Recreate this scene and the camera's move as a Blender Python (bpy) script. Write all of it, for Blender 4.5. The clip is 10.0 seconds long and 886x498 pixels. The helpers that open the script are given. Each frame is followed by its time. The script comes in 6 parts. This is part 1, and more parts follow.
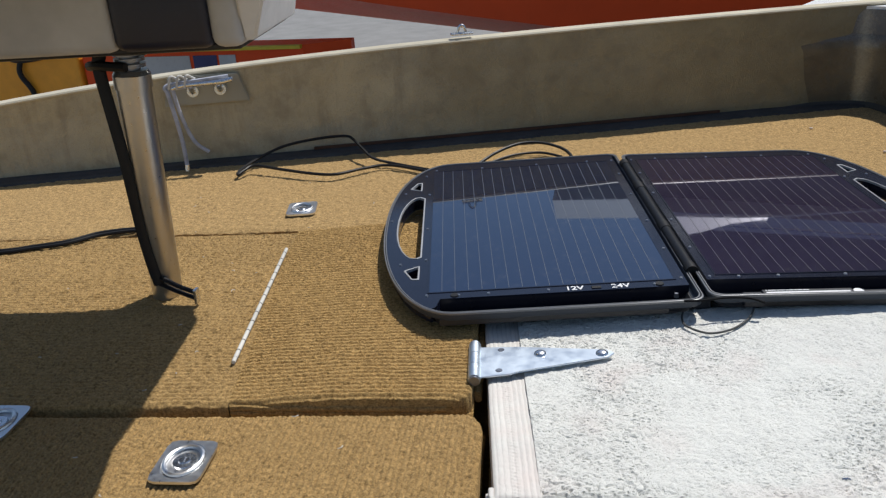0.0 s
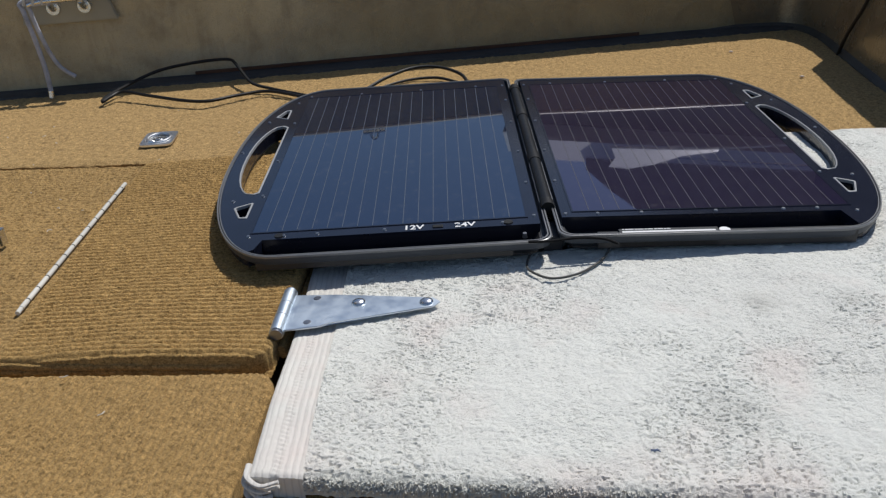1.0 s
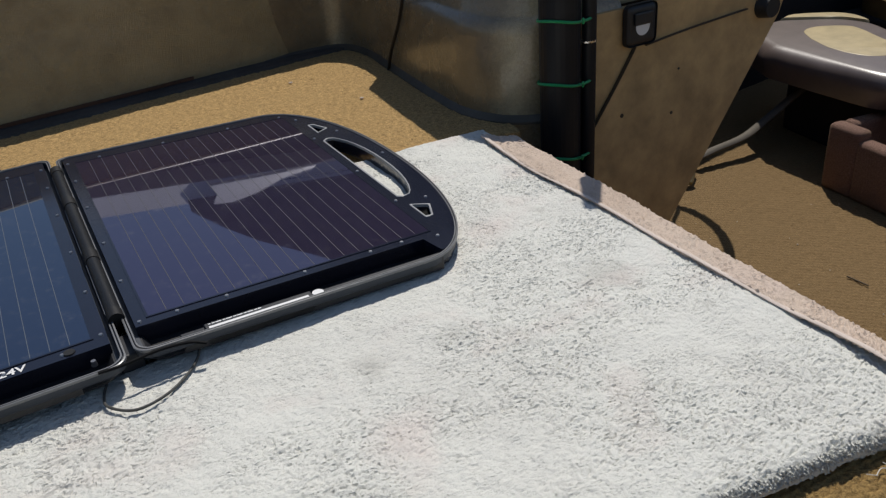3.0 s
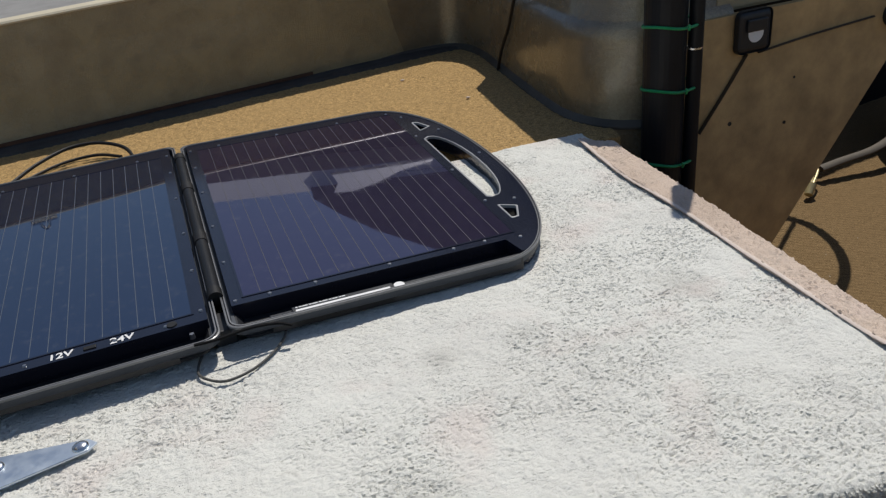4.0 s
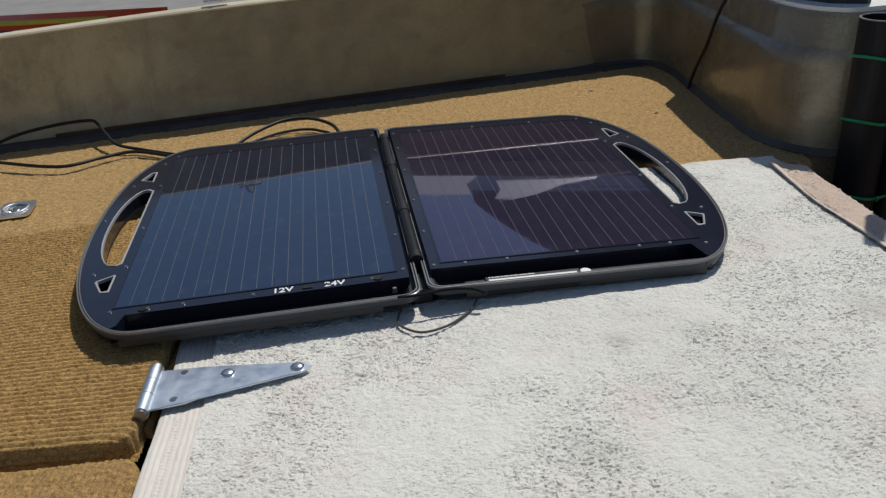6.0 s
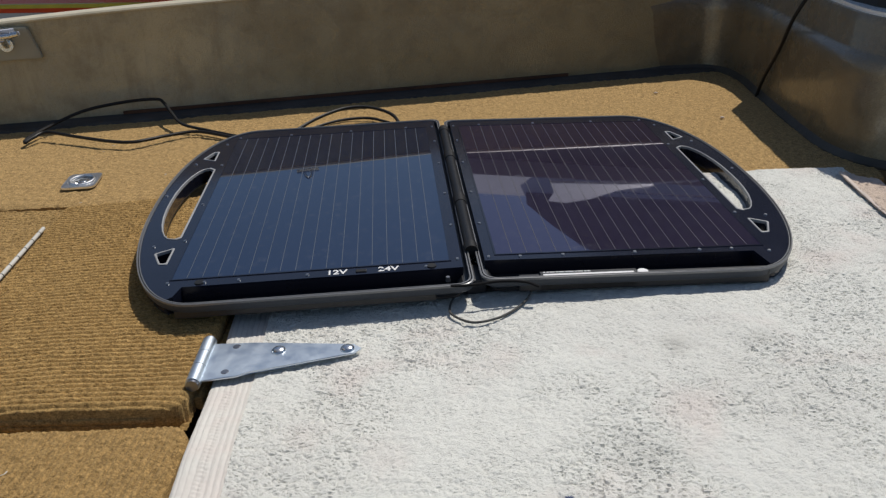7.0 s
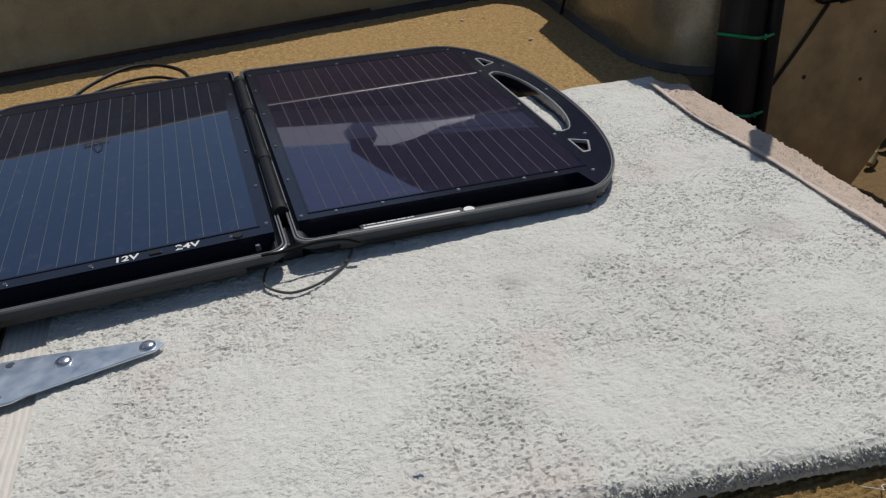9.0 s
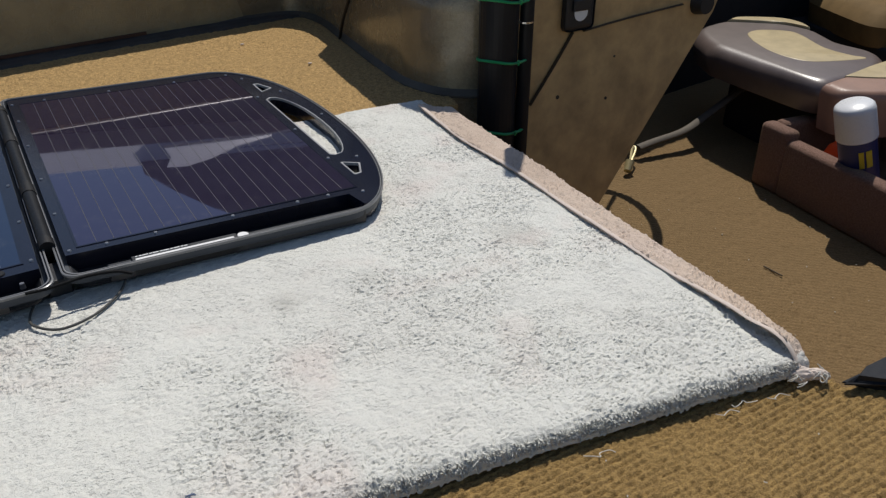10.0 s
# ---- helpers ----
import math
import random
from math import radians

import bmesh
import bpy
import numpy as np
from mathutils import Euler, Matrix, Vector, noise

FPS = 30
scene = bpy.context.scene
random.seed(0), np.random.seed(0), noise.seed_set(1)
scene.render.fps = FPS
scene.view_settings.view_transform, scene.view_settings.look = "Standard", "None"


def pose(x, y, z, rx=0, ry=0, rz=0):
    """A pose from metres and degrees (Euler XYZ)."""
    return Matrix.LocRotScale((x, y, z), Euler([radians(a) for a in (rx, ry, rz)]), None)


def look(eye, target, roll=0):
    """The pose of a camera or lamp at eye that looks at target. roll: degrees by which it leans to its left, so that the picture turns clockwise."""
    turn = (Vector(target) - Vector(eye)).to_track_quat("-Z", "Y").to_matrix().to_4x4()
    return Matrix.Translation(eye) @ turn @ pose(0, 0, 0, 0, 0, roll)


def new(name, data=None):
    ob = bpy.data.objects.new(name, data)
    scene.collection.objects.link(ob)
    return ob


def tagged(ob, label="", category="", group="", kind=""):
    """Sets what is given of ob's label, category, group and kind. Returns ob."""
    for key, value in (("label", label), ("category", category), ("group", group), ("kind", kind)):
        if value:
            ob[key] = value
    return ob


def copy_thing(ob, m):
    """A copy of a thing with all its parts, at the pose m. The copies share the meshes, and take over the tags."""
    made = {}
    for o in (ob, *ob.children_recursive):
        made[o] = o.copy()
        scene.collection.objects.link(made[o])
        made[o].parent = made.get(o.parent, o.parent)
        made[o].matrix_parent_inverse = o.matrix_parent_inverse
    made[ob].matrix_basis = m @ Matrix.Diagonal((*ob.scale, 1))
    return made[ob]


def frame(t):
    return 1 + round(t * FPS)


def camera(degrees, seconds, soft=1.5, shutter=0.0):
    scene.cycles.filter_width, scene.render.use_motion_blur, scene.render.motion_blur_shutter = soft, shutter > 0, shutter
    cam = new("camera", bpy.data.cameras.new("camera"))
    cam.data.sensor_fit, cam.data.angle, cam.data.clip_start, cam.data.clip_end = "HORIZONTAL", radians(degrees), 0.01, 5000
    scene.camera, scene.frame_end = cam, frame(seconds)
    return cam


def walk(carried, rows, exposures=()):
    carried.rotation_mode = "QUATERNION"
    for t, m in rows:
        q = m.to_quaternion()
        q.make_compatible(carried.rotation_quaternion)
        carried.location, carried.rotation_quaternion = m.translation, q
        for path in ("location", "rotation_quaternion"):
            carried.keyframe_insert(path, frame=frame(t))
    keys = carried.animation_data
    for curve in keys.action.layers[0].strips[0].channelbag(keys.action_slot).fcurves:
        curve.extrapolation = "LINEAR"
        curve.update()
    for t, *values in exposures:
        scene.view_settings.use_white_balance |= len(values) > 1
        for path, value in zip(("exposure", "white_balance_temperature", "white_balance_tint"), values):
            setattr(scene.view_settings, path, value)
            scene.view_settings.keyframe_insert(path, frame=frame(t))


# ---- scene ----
cam = camera(57.5, 10.0, soft=1.3)

PATH = [
    (0, (0.388, 0.028, 0.644), (-0.022, 1.822, -0.138), -3.6),
    (0.2, (0.354, 0.055, 0.629), (-0.065, 1.843, -0.161), -2.0),
    (0.5, (0.398, 0.109, 0.612), (0.03, 1.903, -0.192), -0.9),
    (0.7, (0.466, 0.158, 0.579), (0.137, 1.935, -0.278), -2.7),
    (0.8, (0.508, 0.175, 0.591), (0.188, 1.929, -0.316), -3.4),
    (1, (0.581, 0.207, 0.574), (0.227, 1.941, -0.36), -3.2),
    (1.2, (0.636, 0.229, 0.565), (0.201, 1.937, -0.381), -3.6),
    (1.5, (0.693, 0.275, 0.566), (0.257, 1.97, -0.402), -2.9),
    (1.7, (0.702, 0.287, 0.56), (0.275, 1.984, -0.41), -3.2),
    (2, (0.687, 0.33, 0.57), (0.344, 2.037, -0.413), -4.4),
    (2.2, (0.671, 0.347, 0.583), (0.600, 2.106, -0.352), -4.7),
    (2.3, (0.657, 0.355, 0.590), (0.767, 2.128, -0.327), -5.4),
    (2.5, (0.639, 0.355, 0.588), (1.046, 2.082, -0.335), -5.7),
    (2.7, (0.634, 0.357, 0.587), (1.187, 2.028, -0.364), -4.9),
    (3.8, (0.766, 0.335, 0.581), (1.058, 2.079, -0.353), -5.8),
    (4, (0.703, 0.312, 0.603), (0.942, 2.065, -0.33), -6.1),
    (4.2, (0.679, 0.296, 0.594), (0.894, 2.052, -0.339), -5.6),
    (4.5, (0.687, 0.267, 0.588), (0.901, 2.016, -0.358), -5.3),
    (4.8, (0.671, 0.235, 0.589), (0.884, 1.983, -0.36), -5.3),
    (5, (0.646, 0.229, 0.595), (0.824, 1.98, -0.355), -4.5),
    (5.5, (0.656, 0.22, 0.582), (0.699, 1.981, -0.367), -4.8),
    (5.8, (0.642, 0.217, 0.594), (0.632, 2.011, -0.291), -3.7),
    (6, (0.625, 0.22, 0.604), (0.518, 2.016, -0.269), -3.6),
    (6.2, (0.621, 0.219, 0.592), (0.431, 2.01, -0.277), -3.6),
    (7.3, (0.613, 0.219, 0.588), (0.388, 2.009, -0.274), -1.8),
    (7.5, (0.633, 0.228, 0.59), (0.455, 2.033, -0.253), -2.6),
    (7.8, (0.657, 0.254, 0.592), (0.65, 2.063, -0.262), -2.5),
    (8, (0.675, 0.26, 0.584), (0.75, 2.066, -0.272), -2.3),
    (8.2, (0.661, 0.278, 0.576), (0.805, 2.071, -0.297), -1.5),
    (8.5, (0.693, 0.284, 0.529), (0.823, 2.028, -0.441), -3.8),
    (8.8, (0.674, 0.307, 0.537), (0.83, 2.031, -0.465), -3.7),
    (9, (0.64, 0.321, 0.545), (0.803, 2.045, -0.456), -4.0),
    (9.3, (0.602, 0.33, 0.558), (0.838, 2.056, -0.424), -3.5),
    (9.5, (0.596, 0.326, 0.565), (1.009, 2.013, -0.427), -1.9),
    (9.8, (0.628, 0.308, 0.561), (1.186, 1.955, -0.428), -0.4),
    (10, (0.682, 0.255, 0.583), (1.294, 1.884, -0.402), 0.1),
]
EXPOSURES = [(0.0, 0.24, 6250, 10), (0.3, 0.6, 6250, 10), (0.5, 0.69, 6250, 10), (0.6, 0.65, 6250, 10), (0.7, 0.39, 6100, 10), (0.9, 0.09, 6200, 10), (1.0, 0.02, 6250, 10), (1.5, -0.14, 6500, 10), (2.0, -0.09, 6500, 10), (2.5, -0.06, 6500, 10), (4.0, -0.01, 6500, 10), (4.5, -0.06, 6500, 10), (5.0, -0.04, 6500, 10), (6.0, -0.1, 6500, 10), (7.5, -0.02, 6500, 10), (8.0, -0.01, 6500, 10), (8.5, -0.11, 6500, 10), (9.0, -0.26, 6500, 10), (9.5, -0.16, 6500, 10), (10.0, -0.03, 6500, 10)]
walk(cam, [(t, look(eye, target, roll)) for t, eye, target, roll in PATH], EXPOSURES)

# ---- world, sun, exposure ----
SUN_DIR = Vector((0.30, 0.55, 1.0)).normalized()
world = bpy.data.worlds.new("sky")
scene.world = world
world.use_nodes = True
wn = world.node_tree
sky = wn.nodes.new("ShaderNodeTexSky")
sky.sky_type, sky.sun_disc = "NISHITA", False
sky.sun_elevation = math.asin(SUN_DIR.z)
sky.sun_rotation = math.atan2(SUN_DIR.x, SUN_DIR.y)
sky.air_density, sky.dust_density, sky.ozone_density = 1.0, 0.6, 1.0
wn.links.new(sky.outputs[0], wn.nodes["Background"].inputs[0])
wn.nodes["Background"].inputs[1].default_value = 0.074
sun = new("sun", bpy.data.lights.new("sun", "SUN"))
sun.data.energy, sun.data.angle, sun.data.color = 3.65, radians(0.53), (1.0, 0.955, 0.88)
sun.matrix_world = look(SUN_DIR * 20, (0, 0, 0))


# ---- materials ----
class Nodes:
    """Small helper that strings shader nodes together."""

    def __init__(self, name):
        self.mat = bpy.data.materials.new(name)
        self.mat.use_nodes = True
        self.t = self.mat.node_tree
        self.p = self.t.nodes["Principled BSDF"]

    def add(self, kind, **sets):
        n = self.t.nodes.new(kind)
        for k, v in sets.items():
            if k in n.inputs:
                n.inputs[k].default_value = v
        return n

    def link(self, a, b):
        self.t.links.new(a, b)

    def coords(self, scale=(1, 1, 1), turn=0.0, space="Object"):
        c = self.add("ShaderNodeTexCoord")
        m = self.add("ShaderNodeMapping")
        m.inputs["Scale"].default_value = scale
        m.inputs["Rotation"].default_value = (0, 0, radians(turn))
        self.link(c.outputs[space], m.inputs[0])
        return m.outputs[0]

    def noise(self, vec, scale, detail=3.0, rough=0.55, distortion=0.0):
        n = self.add("ShaderNodeTexNoise", Scale=scale, Detail=detail, Roughness=rough, Distortion=distortion)
        self.link(vec, n.inputs["Vector"])
        return n.outputs["Fac"]

    def ramp(self, fac, stops):
        r = self.add("ShaderNodeValToRGB")
        e = r.color_ramp.elements
        while len(e) < len(stops):
            e.new(0.5)
        for el, (pos, col) in zip(e, stops):
            el.position = pos
            el.color = (*col, 1) if len(col) == 3 else col
        self.link(fac, r.inputs[0])
        return r.outputs[0]

    def mix(self, fac, a, b, blend="MIX"):
        m = self.add("ShaderNodeMix")
        m.data_type, m.blend_type = "RGBA", blend
        for val, sock in ((fac, m.inputs[0]), (a, m.inputs[6]), (b, m.inputs[7])):
            if hasattr(val, "is_output"):
                self.link(val, sock)
            else:
                sock.default_value = (*val, 1) if isinstance(val, tuple) else val
        return m.outputs[2]

    def bump(self, height, strength=0.5, distance=0.001, below=None):
        b = self.add("ShaderNodeBump", Strength=strength, Distance=distance)
        self.link(height, b.inputs["Height"])
        if below is not None:
            self.link(below, b.inputs["Normal"])
        return b.outputs[0]

    def done(self, color=None, rough=None, normal=None, **sets):
        for val, key in ((color, "Base Color"), (rough, "Roughness")):
            if val is None:
                continue
            if hasattr(val, "is_output"):
                self.link(val, self.p.inputs[key])
            else:
                self.p.inputs[key].default_value = (*val, 1) if isinstance(val, tuple) else val
        if normal is not None:
            self.link(normal, self.p.inputs["Normal"])
        for k, v in sets.items():
            key = k.replace("_", " ")
            self.p.inputs[key].default_value = (*v, 1) if isinstance(v, tuple) else v
        return self.mat


def carpet_material(name, light, dark, turn, pitch, ribs=True, rib=0.55):
    """Ribbed marine carpet: turn is the way of the ribs in degrees, pitch their spacing in metres."""
    n = Nodes(name)
    c = n.coords()
    fibre = n.noise(n.coords((0.45, 1, 1), turn=turn), 560, 4, 0.8, 0.8)
    tuft = n.noise(c, 170 if name != "carpet_far" else 110, 4, 0.75, 0.5)
    patch = n.noise(c, 5.5, 4, 0.6)
    col = n.mix(n.ramp(n.mix(0.45, fibre, tuft), [(0.40, (0, 0, 0)), (0.49, (0.45, 0.45, 0.45)), (0.59, (1, 1, 1))]), dark, light)
    col = n.mix(n.ramp(patch, [(0.35, (0, 0, 0)), (0.7, (0.45, 0.45, 0.45))]), col, tuple(v * 0.62 for v in light))
    lint = n.ramp(n.noise(c, 60, 5, 0.8), [(0.74, (0, 0, 0)), (0.78, (0.55, 0.55, 0.55))])
    col = n.mix(lint, col, tuple(min(1, v * 1.7 + 0.05) for v in light))
    stray = n.ramp(n.noise(n.coords((1, 0.28, 1), turn=turn + 37), 620, 2, 0.6, 1.5), [(0.62, (0, 0, 0)), (0.68, (0.7, 0.7, 0.7))])
    col = n.mix(stray, col, tuple(min(1, v * 1.35) for v in light))
    h = n.mix(0.5, fibre, tuft)
    normal = n.bump(h, 0.8, 0.0048)
    if ribs:
        w = n.add("ShaderNodeTexWave", Scale=0.31416 / pitch, Distortion=1.2, Detail=2.0)
        w.inputs["Detail Scale"].default_value = 3.0
        w.bands_direction = "Y"
        n.link(n.coords(turn=-turn), w.inputs["Vector"])
        normal = n.bump(w.outputs["Fac"], rib, 0.003, normal)
        # furrows between the ribs darkened in colour, like the shade in them
        col = n.mix(n.ramp(w.outputs["Fac"], [(0.0, (0.9 * rib,) * 3), (0.45, (0, 0, 0))]), col, tuple(v * 0.5 for v in dark))
    return n.done(col, 0.95, normal, Specular_IOR_Level=0.15, Sheen_Weight=0.25, Sheen_Roughness=0.5, Sheen_Tint=(0.9, 0.7, 0.4))


M_CARPET_FAR = carpet_material("carpet_far", (0.63, 0.412, 0.172), (0.125, 0.074, 0.030), 8, 0.0075, ribs=False)
M_CARPET_LID = carpet_material("carpet_lid", (0.645, 0.408, 0.152), (0.122, 0.071, 0.024), 8, 0.0075, ribs=False)
M_CARPET_MID = carpet_material("carpet_mid", (0.575, 0.368, 0.144), (0.106, 0.062, 0.022), 8, 0.0075, ribs=False)
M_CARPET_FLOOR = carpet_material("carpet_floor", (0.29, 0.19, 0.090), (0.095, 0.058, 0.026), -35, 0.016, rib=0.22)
M_CARPET_SIDE = carpet_material("carpet_side", (0.44, 0.285, 0.105), (0.10, 0.056, 0.020), 8, 0.0075, ribs=False)


def paint_material(name, aft_shade, coat=0.4, corner_glare=()):
    n = Nodes(name)
    c = n.coords()
    speck = n.noise(c, 330, 3, 0.7)
    splash = n.noise(c, 3.2, 4, 0.62, 0.6)
    dirt = n.noise(c, 14, 5, 0.65)
    col = n.mix(n.ramp(splash, [(0.42, (0, 0, 0)), (0.62, (1, 1, 1))]), (0.42, 0.375, 0.262), (0.50, 0.43, 0.275))
    col = n.mix(n.ramp(dirt, [(0.44, (0, 0, 0)), (0.68, (0.65, 0.65, 0.65))]), col, (0.24, 0.20, 0.125))
    streak = n.noise(n.coords((1, 1, 0.12)), 26, 4, 0.65)
    col = n.mix(n.ramp(streak, [(0.52, (0, 0, 0)), (0.72, (0.4, 0.4, 0.4))]), col, (0.20, 0.16, 0.10))
    col = n.mix(n.ramp(speck, [(0.58, (0, 0, 0)), (0.72, (0.5, 0.5, 0.5))]), col, (0.16, 0.12, 0.07))
    if aft_shade is not None:
        # darker and browner aft with a ragged border: shade put into the paint
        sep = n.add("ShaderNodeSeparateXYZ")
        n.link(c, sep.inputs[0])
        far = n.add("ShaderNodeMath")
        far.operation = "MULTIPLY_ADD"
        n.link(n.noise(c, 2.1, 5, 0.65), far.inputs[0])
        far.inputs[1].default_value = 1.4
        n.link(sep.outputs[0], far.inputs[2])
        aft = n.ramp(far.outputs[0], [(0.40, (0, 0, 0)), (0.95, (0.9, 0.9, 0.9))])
        col = n.mix(aft, col, n.mix(n.ramp(dirt, [(0.4, (0, 0, 0)), (0.7, (1, 1, 1))]), *aft_shade))
    for axis, place, half, amount in corner_glare:
        # glare along a rounded corner, painted in as a paler stripe
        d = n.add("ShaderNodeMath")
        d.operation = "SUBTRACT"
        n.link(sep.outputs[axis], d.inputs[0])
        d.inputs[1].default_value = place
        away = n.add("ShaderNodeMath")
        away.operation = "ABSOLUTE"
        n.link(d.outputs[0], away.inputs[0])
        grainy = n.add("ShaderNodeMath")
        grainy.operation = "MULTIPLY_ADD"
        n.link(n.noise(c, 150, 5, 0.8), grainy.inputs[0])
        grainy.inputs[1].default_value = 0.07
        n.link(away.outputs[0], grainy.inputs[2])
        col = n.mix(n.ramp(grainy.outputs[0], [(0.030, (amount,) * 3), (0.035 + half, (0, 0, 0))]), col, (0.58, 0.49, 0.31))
    rough = n.ramp(dirt, [(0.3, (0.16, 0.16, 0.16)), (0.75, (0.42, 0.42, 0.42))])
    return n.done(col, rough, n.bump(n.mix(0.4, speck, n.noise(c, 140, 4, 0.7)), 0.85, 0.0026), Specular_IOR_Level=0.5, Coat_Weight=coat, Coat_Roughness=0.16)


def plain(name, color, rough=0.5, metal=0.0, grain=200.0, depth=0.0004, spread=0.25, coat=0.0, **more):
    """A painted, moulded or metal surface with fine grain and slight blotches."""
    n = Nodes(name)
    c = n.coords()
    fine, wide = n.noise(c, grain, 3, 0.6), n.noise(c, grain / 22, 4, 0.6)
    low = tuple(v * (1 - spread) for v in color)
    col = n.mix(n.ramp(wide, [(0.3, (0, 0, 0)), (0.7, (1, 1, 1))]), low, color)
    r = n.ramp(fine, [(0.25, (max(0.02, rough - 0.08),) * 3), (0.75, (min(1, rough + 0.1),) * 3)])
    return n.done(col, r, n.bump(fine, 0.4, depth), Metallic=metal, Coat_Weight=coat, Coat_Roughness=0.04, **more)


def terry_material(name, light, shade, stains=(), edge_shade=False):
    n = Nodes(name)
    c = n.coords()
    loops = n.mix(0.5, n.noise(c, 300, 3, 0.6), n.noise(c, 700, 4, 0.75))
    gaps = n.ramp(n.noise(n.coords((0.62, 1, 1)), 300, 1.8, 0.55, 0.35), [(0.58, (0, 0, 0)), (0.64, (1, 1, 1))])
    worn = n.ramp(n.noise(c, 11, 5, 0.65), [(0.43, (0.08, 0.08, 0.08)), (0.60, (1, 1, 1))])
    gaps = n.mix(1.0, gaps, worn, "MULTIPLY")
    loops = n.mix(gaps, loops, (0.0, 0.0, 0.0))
    stain = n.noise(c, 4.0, 5, 0.6, 0.3)
    grime = n.noise(c, 23, 5, 0.7)
    col = n.mix(n.ramp(stain, [(0.44, (0, 0, 0)), (0.72, (0.7, 0.7, 0.7))]), light, shade)
    col = n.mix(n.ramp(grime, [(0.6, (0, 0, 0)), (0.78, (0.5, 0.5, 0.5))]), col, (0.42, 0.40, 0.36))
    # gaps between loops tinted darker: their shade put into the colour, plus soil
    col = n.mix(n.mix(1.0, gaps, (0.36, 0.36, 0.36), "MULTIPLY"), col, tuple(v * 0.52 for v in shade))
    for (sx, sy, r, amount) in stains:
        d = n.add("ShaderNodeVectorMath")
        d.operation = "DISTANCE"
        n.link(c, d.inputs[0])
        d.inputs[1].default_value = (sx, sy, 0.025)
        w = n.add("ShaderNodeMath")
        w.operation = "MULTIPLY_ADD"
        n.link(n.noise(c, 26, 4, 0.7), w.inputs[0])
        w.inputs[1].default_value = r * 1.3
        n.link(d.outputs["Value"], w.inputs[2])
        mask = n.ramp(w.outputs[0], [(max(0.0, r * 0.75), (amount,) * 3), (r * 1.75, (0, 0, 0))])
        col = n.mix(mask, col, (0.30, 0.28, 0.245))
    # near edge darkened in colour for the shade of its rolled pile
    if edge_shade:
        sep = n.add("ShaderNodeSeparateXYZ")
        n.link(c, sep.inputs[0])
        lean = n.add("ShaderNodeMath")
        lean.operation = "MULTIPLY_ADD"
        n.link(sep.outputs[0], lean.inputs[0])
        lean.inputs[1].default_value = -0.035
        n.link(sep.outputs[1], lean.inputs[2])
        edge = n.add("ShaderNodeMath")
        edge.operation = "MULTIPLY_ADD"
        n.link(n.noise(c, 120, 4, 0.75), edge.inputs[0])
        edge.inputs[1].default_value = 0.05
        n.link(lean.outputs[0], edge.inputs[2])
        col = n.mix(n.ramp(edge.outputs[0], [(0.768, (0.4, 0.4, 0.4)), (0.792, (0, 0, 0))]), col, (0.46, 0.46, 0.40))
    rosy = n.ramp(n.noise(c, 7, 3, 0.5), [(0.55, (0, 0, 0)), (0.7, (0.35, 0.35, 0.35))])
    col = n.mix(rosy, col, (0.74, 0.60, 0.55))
    return n.done(col, 0.95, n.bump(loops, 0.75, 0.0044), Specular_IOR_Level=0.1, Sheen_Weight=0.2)


def cell_material(name, base, tint, film):
    n = Nodes(name)
    c = n.coords()
    blotch = n.noise(c, 3.0, 2, 0.5)
    dust = n.noise(c, 55, 6, 0.75)
    col = n.mix(blotch, base, tint)
    col = n.mix(n.ramp(dust, [(0.55, (0, 0, 0)), (0.8, (0.12, 0.12, 0.12))]), col, (0.35, 0.33, 0.30))
    rough = n.ramp(dust, [(0.45, (0.012, 0.012, 0.012)), (0.8, (0.07, 0.07, 0.07))])
    return n.done(col, rough, IOR=1.90, Specular_IOR_Level=0.75, Specular_Tint=film)


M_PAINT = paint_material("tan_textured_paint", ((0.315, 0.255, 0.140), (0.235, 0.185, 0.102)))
# same paint darkened for the console's shade, with corner glare painted in
M_PAINT_WALL = paint_material("darkened_console_paint", ((0.175, 0.132, 0.074), (0.120, 0.088, 0.050)), 0.8, ((1, 1.858, 0.036, 0.6), (0, 1.118, 0.026, 0.6)))
M_BAND_PAINT = plain("tan_console_paint", (0.40, 0.34, 0.225), 0.35, grain=160, depth=0.0006, spread=0.25)
M_PLY = plain("brown_painted_plywood", (0.60, 0.405, 0.190), 0.55, grain=260, depth=0.0018, spread=0.45)
M_ARM = plain("grey_tan_steel", (0.13, 0.112, 0.09), 0.85)
M_PLATE = plain("worn_grey_green_paint", (0.40, 0.385, 0.31), 0.45, grain=60, spread=0.35)
M_TRIM = plain("cream_cap_paint", (0.62, 0.55, 0.40), 0.45)
M_STRIP = plain("weathered_black_rubber_strip", (0.075, 0.070, 0.066), 0.7, spread=0.5)
M_RUST = plain("rusty_batten", (0.12, 0.055, 0.03), 0.8, spread=0.5)
M_BLACK = plain("gloss_black_plastic", (0.012, 0.014, 0.026), 0.14, grain=260, depth=0.00006, Specular_IOR_Level=0.5)
M_TRAY = plain("matt_black_tray", (0.019, 0.020, 0.024), 0.45)
M_RIM = plain("grey_rubber_rim", (0.17, 0.172, 0.178), 0.34, Specular_IOR_Level=0.8)
M_EDGE = plain("grey_opening_edge", (0.33, 0.335, 0.345), 0.5)
M_CAULK = plain("grey_caulk", (0.11, 0.095, 0.072), 0.6, spread=0.6)
M_CORD_SHADOW = plain("dark_brown_cord_shadow", (0.085, 0.060, 0.036), 0.9)
M_CASE = plain("dark_grey_case", (0.060, 0.068, 0.082), 0.5, Specular_IOR_Level=0.25)
